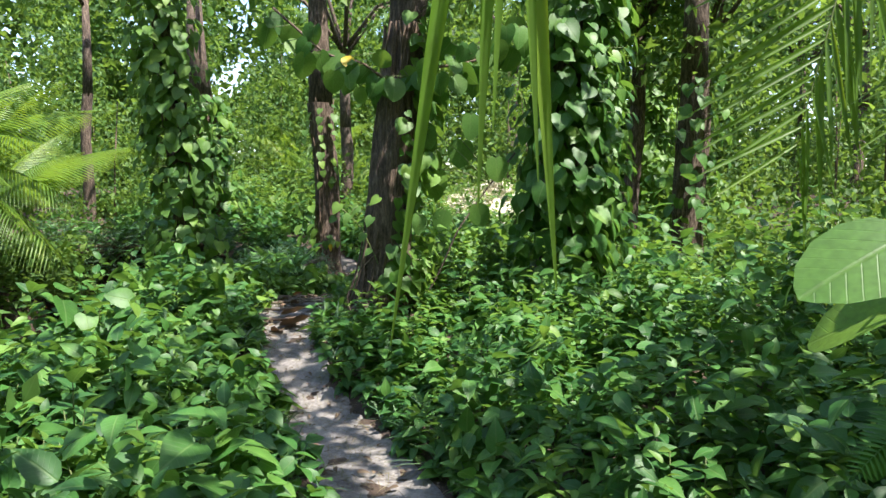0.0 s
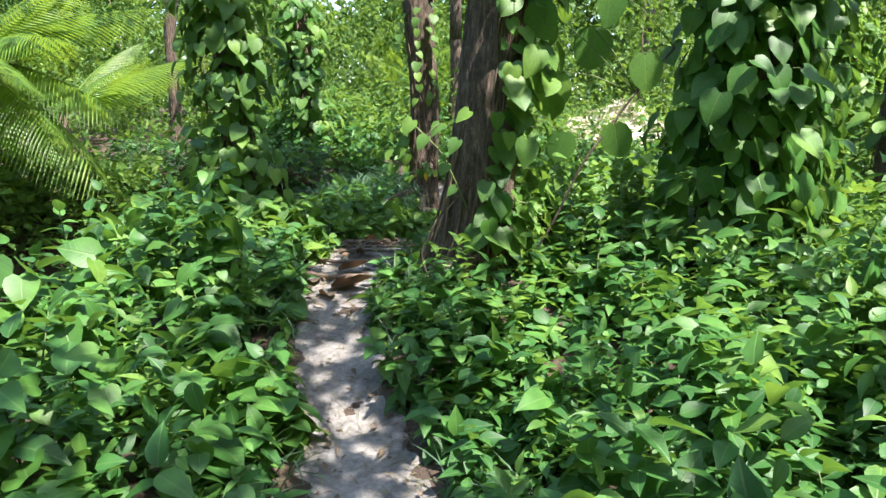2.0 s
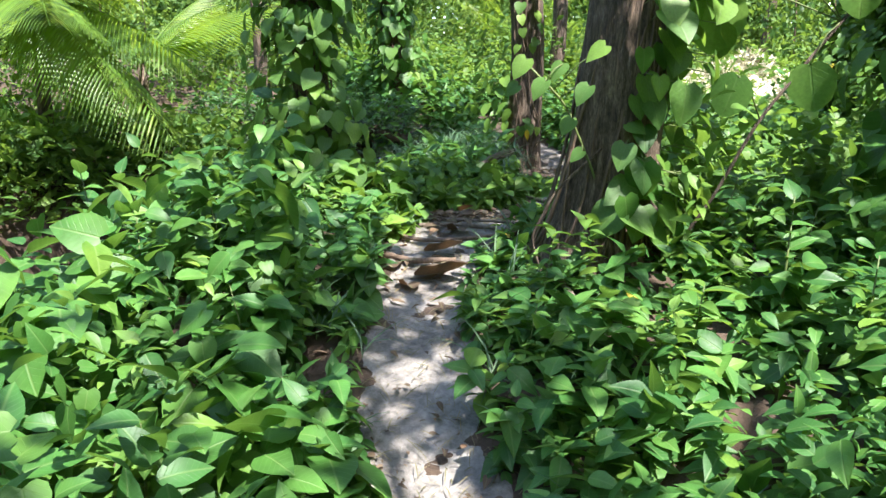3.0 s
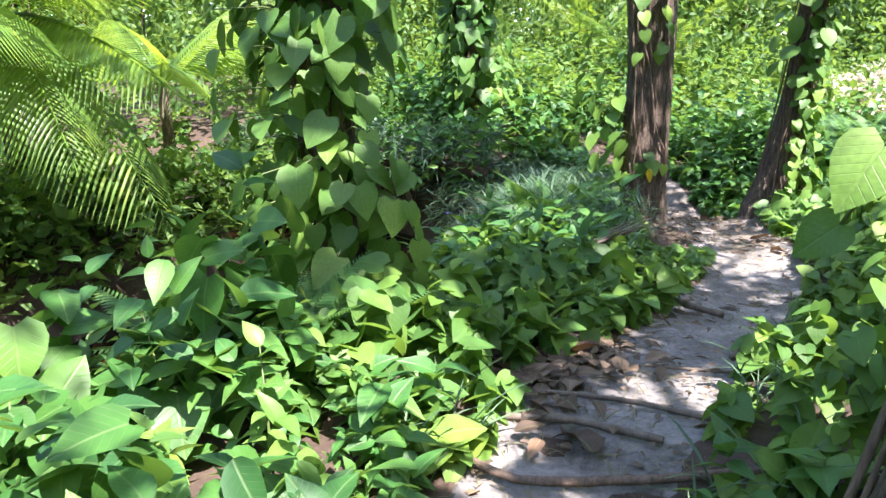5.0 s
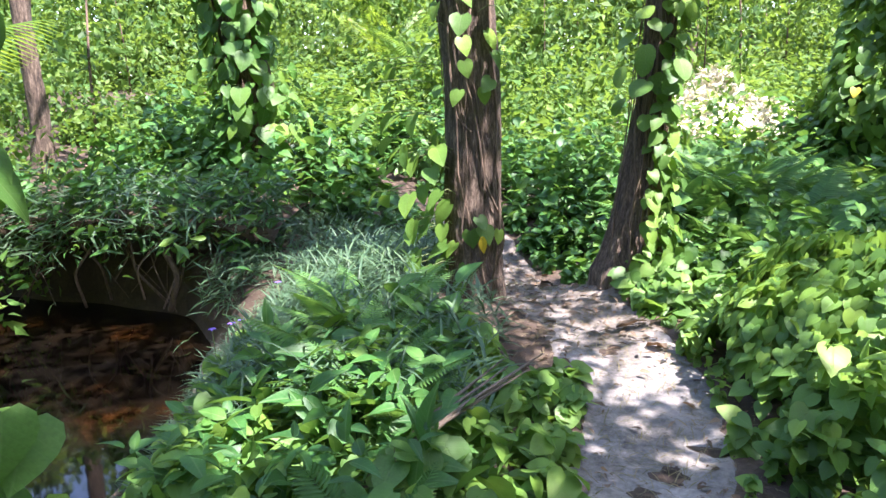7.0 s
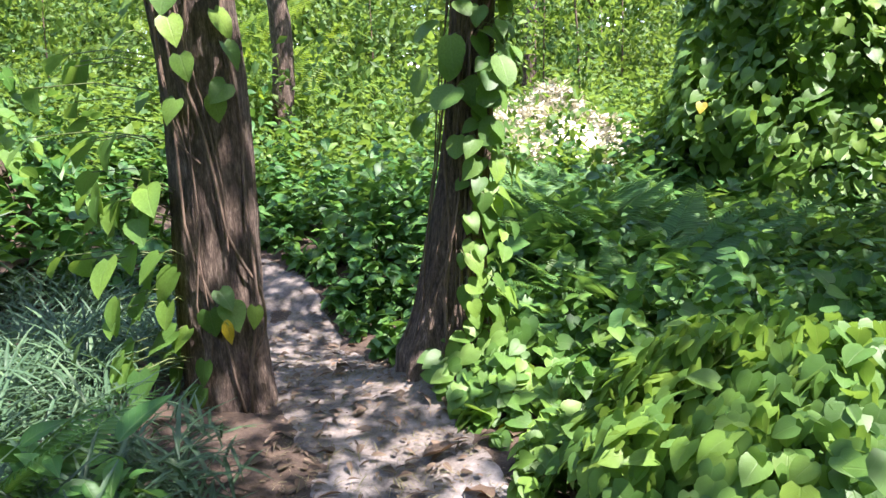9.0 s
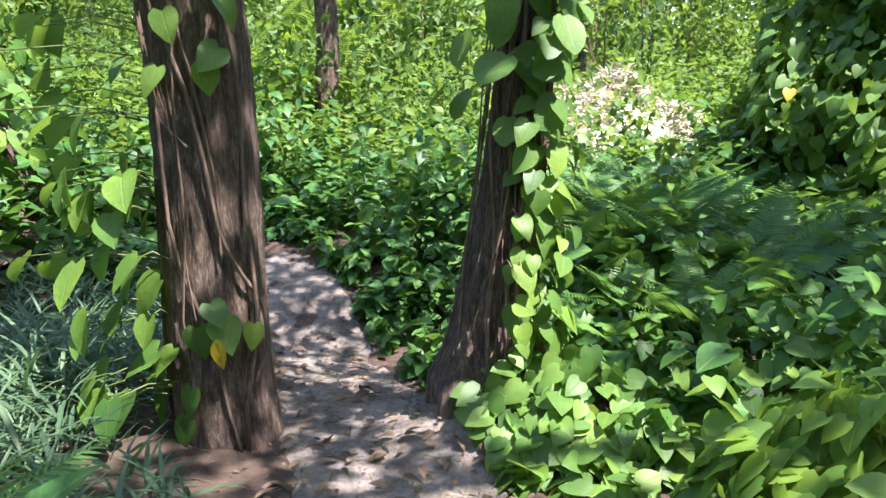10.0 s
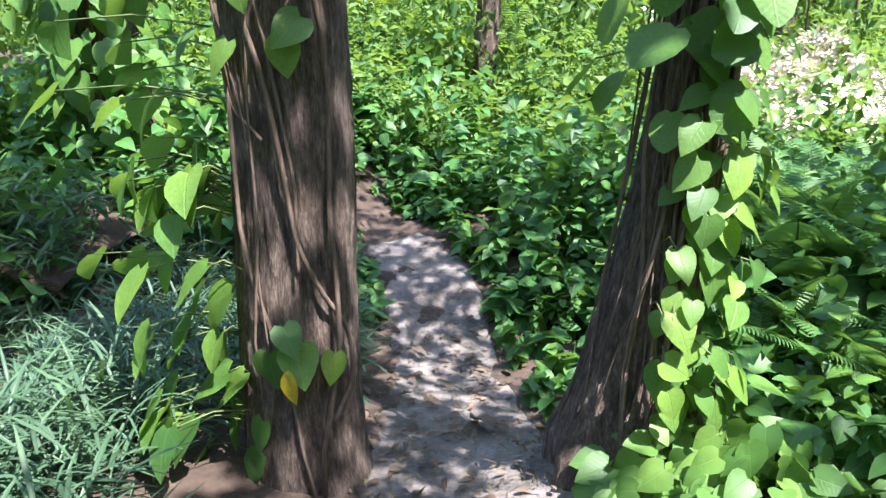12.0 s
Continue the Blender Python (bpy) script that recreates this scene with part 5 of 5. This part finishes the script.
# the sunlit mound of pale dry growth beyond the hollow
a, q = rng.uniform(0, 6.283, 9000), np.sqrt(rng.random(9000))
hx, hy = 1.35 + 1.7 * q * np.cos(a), 20.3 + 1.3 * q * np.sin(a)
hz = ground_z(hx, hy) + 0.05 + 1.25 * np.sqrt(np.clip(1 - q ** 2, 0, 1)) * (1 + 0.3 * wob(hx, hy, 2.4, 1))
s = Soup()
el = rng.uniform(-0.5, 0.9, len(hx))
b = rng.uniform(0, 6.283, len(hx))
s.leaves(NARROW, np.stack([hx, hy, hz - 0.1], 1), np.stack([np.cos(b) * np.cos(el), np.sin(b) * np.cos(el), np.sin(el)], 1), unit(len(hx), 1.0), rng.uniform(0.06, 0.2, len(hx)), 1.0)
mx_, my_ = np.linspace(-0.5, 3.2, 40), np.linspace(18.7, 21.9, 40)
MX, MY = np.meshgrid(mx_, my_)
QQ = np.hypot((MX - 1.35) / 1.7, (MY - 20.3) / 1.4)
v, f = sheet(mx_, my_, ground_z(MX, MY) - 0.25 + 1.35 * np.sqrt(np.clip(1 - QQ ** 2, 0, 1)) + 0.06 * wob(MX, MY, 5, 2))
tagged(new("dry_mound", mesh_from("dry_mound", v, f, M_PALE)), "mound of pale dry earth in full sun", "mound", kind="structure")
g = Soup()
k = rng.integers(0, len(hx), 500)
g.leaves(SMALL, np.stack([hx[k], hy[k], hz[k] + rng.uniform(-0.1, 0.15, 500)], 1), unit(500), unit(500, 1.2), rng.uniform(0.08, 0.2, 500))
tagged(new("mound_leaves", g.mesh("mound_leaves", M_BUSH)), "green seedlings on the pale sunlit mound", "undergrowth", kind="stuff")
tagged(new("dry_grass", s.mesh("dry_grass", M_PALE)), "bleached dry grass on a sunlit mound", "dry grass", kind="stuff")

# ---- vine-hung wall of growth beyond the hollow ----
s = Soup()
cols = ((3.1, 17.9, 0.75, 3.2), (3.9, 17.2, 0.85, 4.6), (4.9, 17.0, 0.9, 4.4), (5.9, 15.9, 0.8, 1.8), (4.6, 19.4, 0.8, 2.6), (2.9, 18.7, 0.45, 1.5))
for cx, cy, cr, ch in cols:
    n = int(2100 * cr * ch / 3)
    a, zz = rng.uniform(0, 6.283, n), rng.uniform(0.0, ch, n)
    rr = cr * (1 + 0.35 * np.sin(3 * a + zz * 1.7 + cx) * np.cos(zz * 2.3)) * (1.45 - 1.3 * (zz / ch) ** 1.3) * rng.uniform(0.8, 1.05, n)
    o = np.stack([np.cos(a), np.sin(a), 0 * a], 1)
    s.leaves(HEART, np.stack([cx + rr * np.cos(a), cy + rr * np.sin(a), float(ground_z(cx, cy)) + zz], 1), o * 0.6 + (0, 0, -0.6) + rng.normal(0, 0.35, (n, 3)), o * 0.7 + (0, 0, 1.0) + rng.normal(0, 0.35, (n, 3)), rng.uniform(0.10, 0.2, n), 1.0)
tagged(new("vine_wall", s.mesh("vine_wall", M_VINE)), "tall curtain of vines with dense glossy leaves", "vines", kind="stuff")

# narrow-leaved growth hanging over the far bank, and litter on its slope
s = Soup()
n = 2400
x, y = rng.uniform(-8.0, -4.0, n), rng.normal(14.35, 0.22, n)
a, el = rng.uniform(0, 6.283, n), rng.uniform(-0.5, 0.8, n)
s.leaves(GRASS, np.stack([x, y, np.maximum(ground_z(x, y + 1.35), -0.1) + rng.uniform(-0.22, 0.3, n)], 1), np.stack([np.cos(a) * np.cos(el), np.sin(a) * np.cos(el) - 0.4, np.sin(el)], 1), unit(n, 1.0), rng.uniform(0.14, 0.3, n), 2.0)
n = 1500
x, y = rng.normal(-4.3, 0.2, n), rng.uniform(13.7, 15.2, n)
a, el = rng.uniform(0, 6.283, n), rng.uniform(-0.6, 0.7, n)
s.leaves(GRASS, np.stack([x, y, np.clip(ground_z(x + 0.25, y), -0.5, 0.3) + rng.uniform(-0.25, 0.12, n)], 1), np.stack([np.cos(a) * np.cos(el) - 0.4, np.sin(a) * np.cos(el) - 0.2, np.sin(el)], 1), unit(n, 1.0), rng.uniform(0.12, 0.26, n), 2.0)
h = Soup()
n = 1500
x, y = rng.uniform(-8.2, -4.0, n), rng.normal(14.4, 0.3, n)
a, el = rng.uniform(0, 6.283, n), rng.uniform(-0.7, 0.6, n)
h.leaves((OVATE[0] * (0.6, 1, 1), *OVATE[1:]), np.stack([x, y, np.maximum(ground_z(x, y + 1.35), -0.1) + rng.uniform(-0.3, 0.42, n) * (1 + 0.5 * wob(x, y, 2.6, 7))], 1), np.stack([np.cos(a) * np.cos(el), np.sin(a) * np.cos(el) - 0.3, np.sin(el)], 1), unit(n, 1.0), rng.uniform(0.09, 0.2, n))
tagged(new("bank_herbs", h.mesh("bank_herbs", M_HERB)), "narrow-leaved green herbs trailing over the undercut bank", "undergrowth", kind="stuff")
tagged(new("bank_growth", s.mesh("bank_growth", M_GRASS)), "grey-green narrow leaves overhanging the dark bank", "grass", kind="stuff")
s = Soup()
n = 9000
x, y = rng.normal(-6.6, 0.25, n), rng.uniform(3.0, 13.2, n)
a, el = rng.uniform(0, 6.283, n), rng.uniform(-0.6, 0.8, n)
s.leaves(SMALL, np.stack([x, y, np.maximum(ground_z(x - 0.3, y), -0.1) + rng.uniform(-0.3, 0.7, n) * (1 + 0.4 * wob(x, y, 1.5, 3))], 1), np.stack([np.cos(a) * np.cos(el) + 0.4, np.sin(a) * np.cos(el), np.sin(el)], 1), unit(n, 1.0), rng.uniform(0.08, 0.2, n))
tagged(new("bank_bushes", s.mesh("bank_bushes", M_BUSH)), "low bushes overhanging the far side of the stream", "undergrowth", kind="stuff")
s = Soup()
n = 1500
x, y = rng.uniform(-8.5, -3.9, n), rng.uniform(15.3, 17.2, n)
a = rng.uniform(0, 6.283, n)
s.leaves(OVATE, np.stack([x, y, ground_z(x, y) + 0.02], 1), np.stack([np.cos(a), np.sin(a), rng.normal(0.1, 0.2, n)], 1), unit(n) * 0.5 + (0, 0, 1), rng.uniform(0.06, 0.16, n))
tagged(new("bank_litter", s.mesh("bank_litter", M_DEAD)), "reddish-brown dead leaves on the bank slope", "leaf litter", kind="stuff")
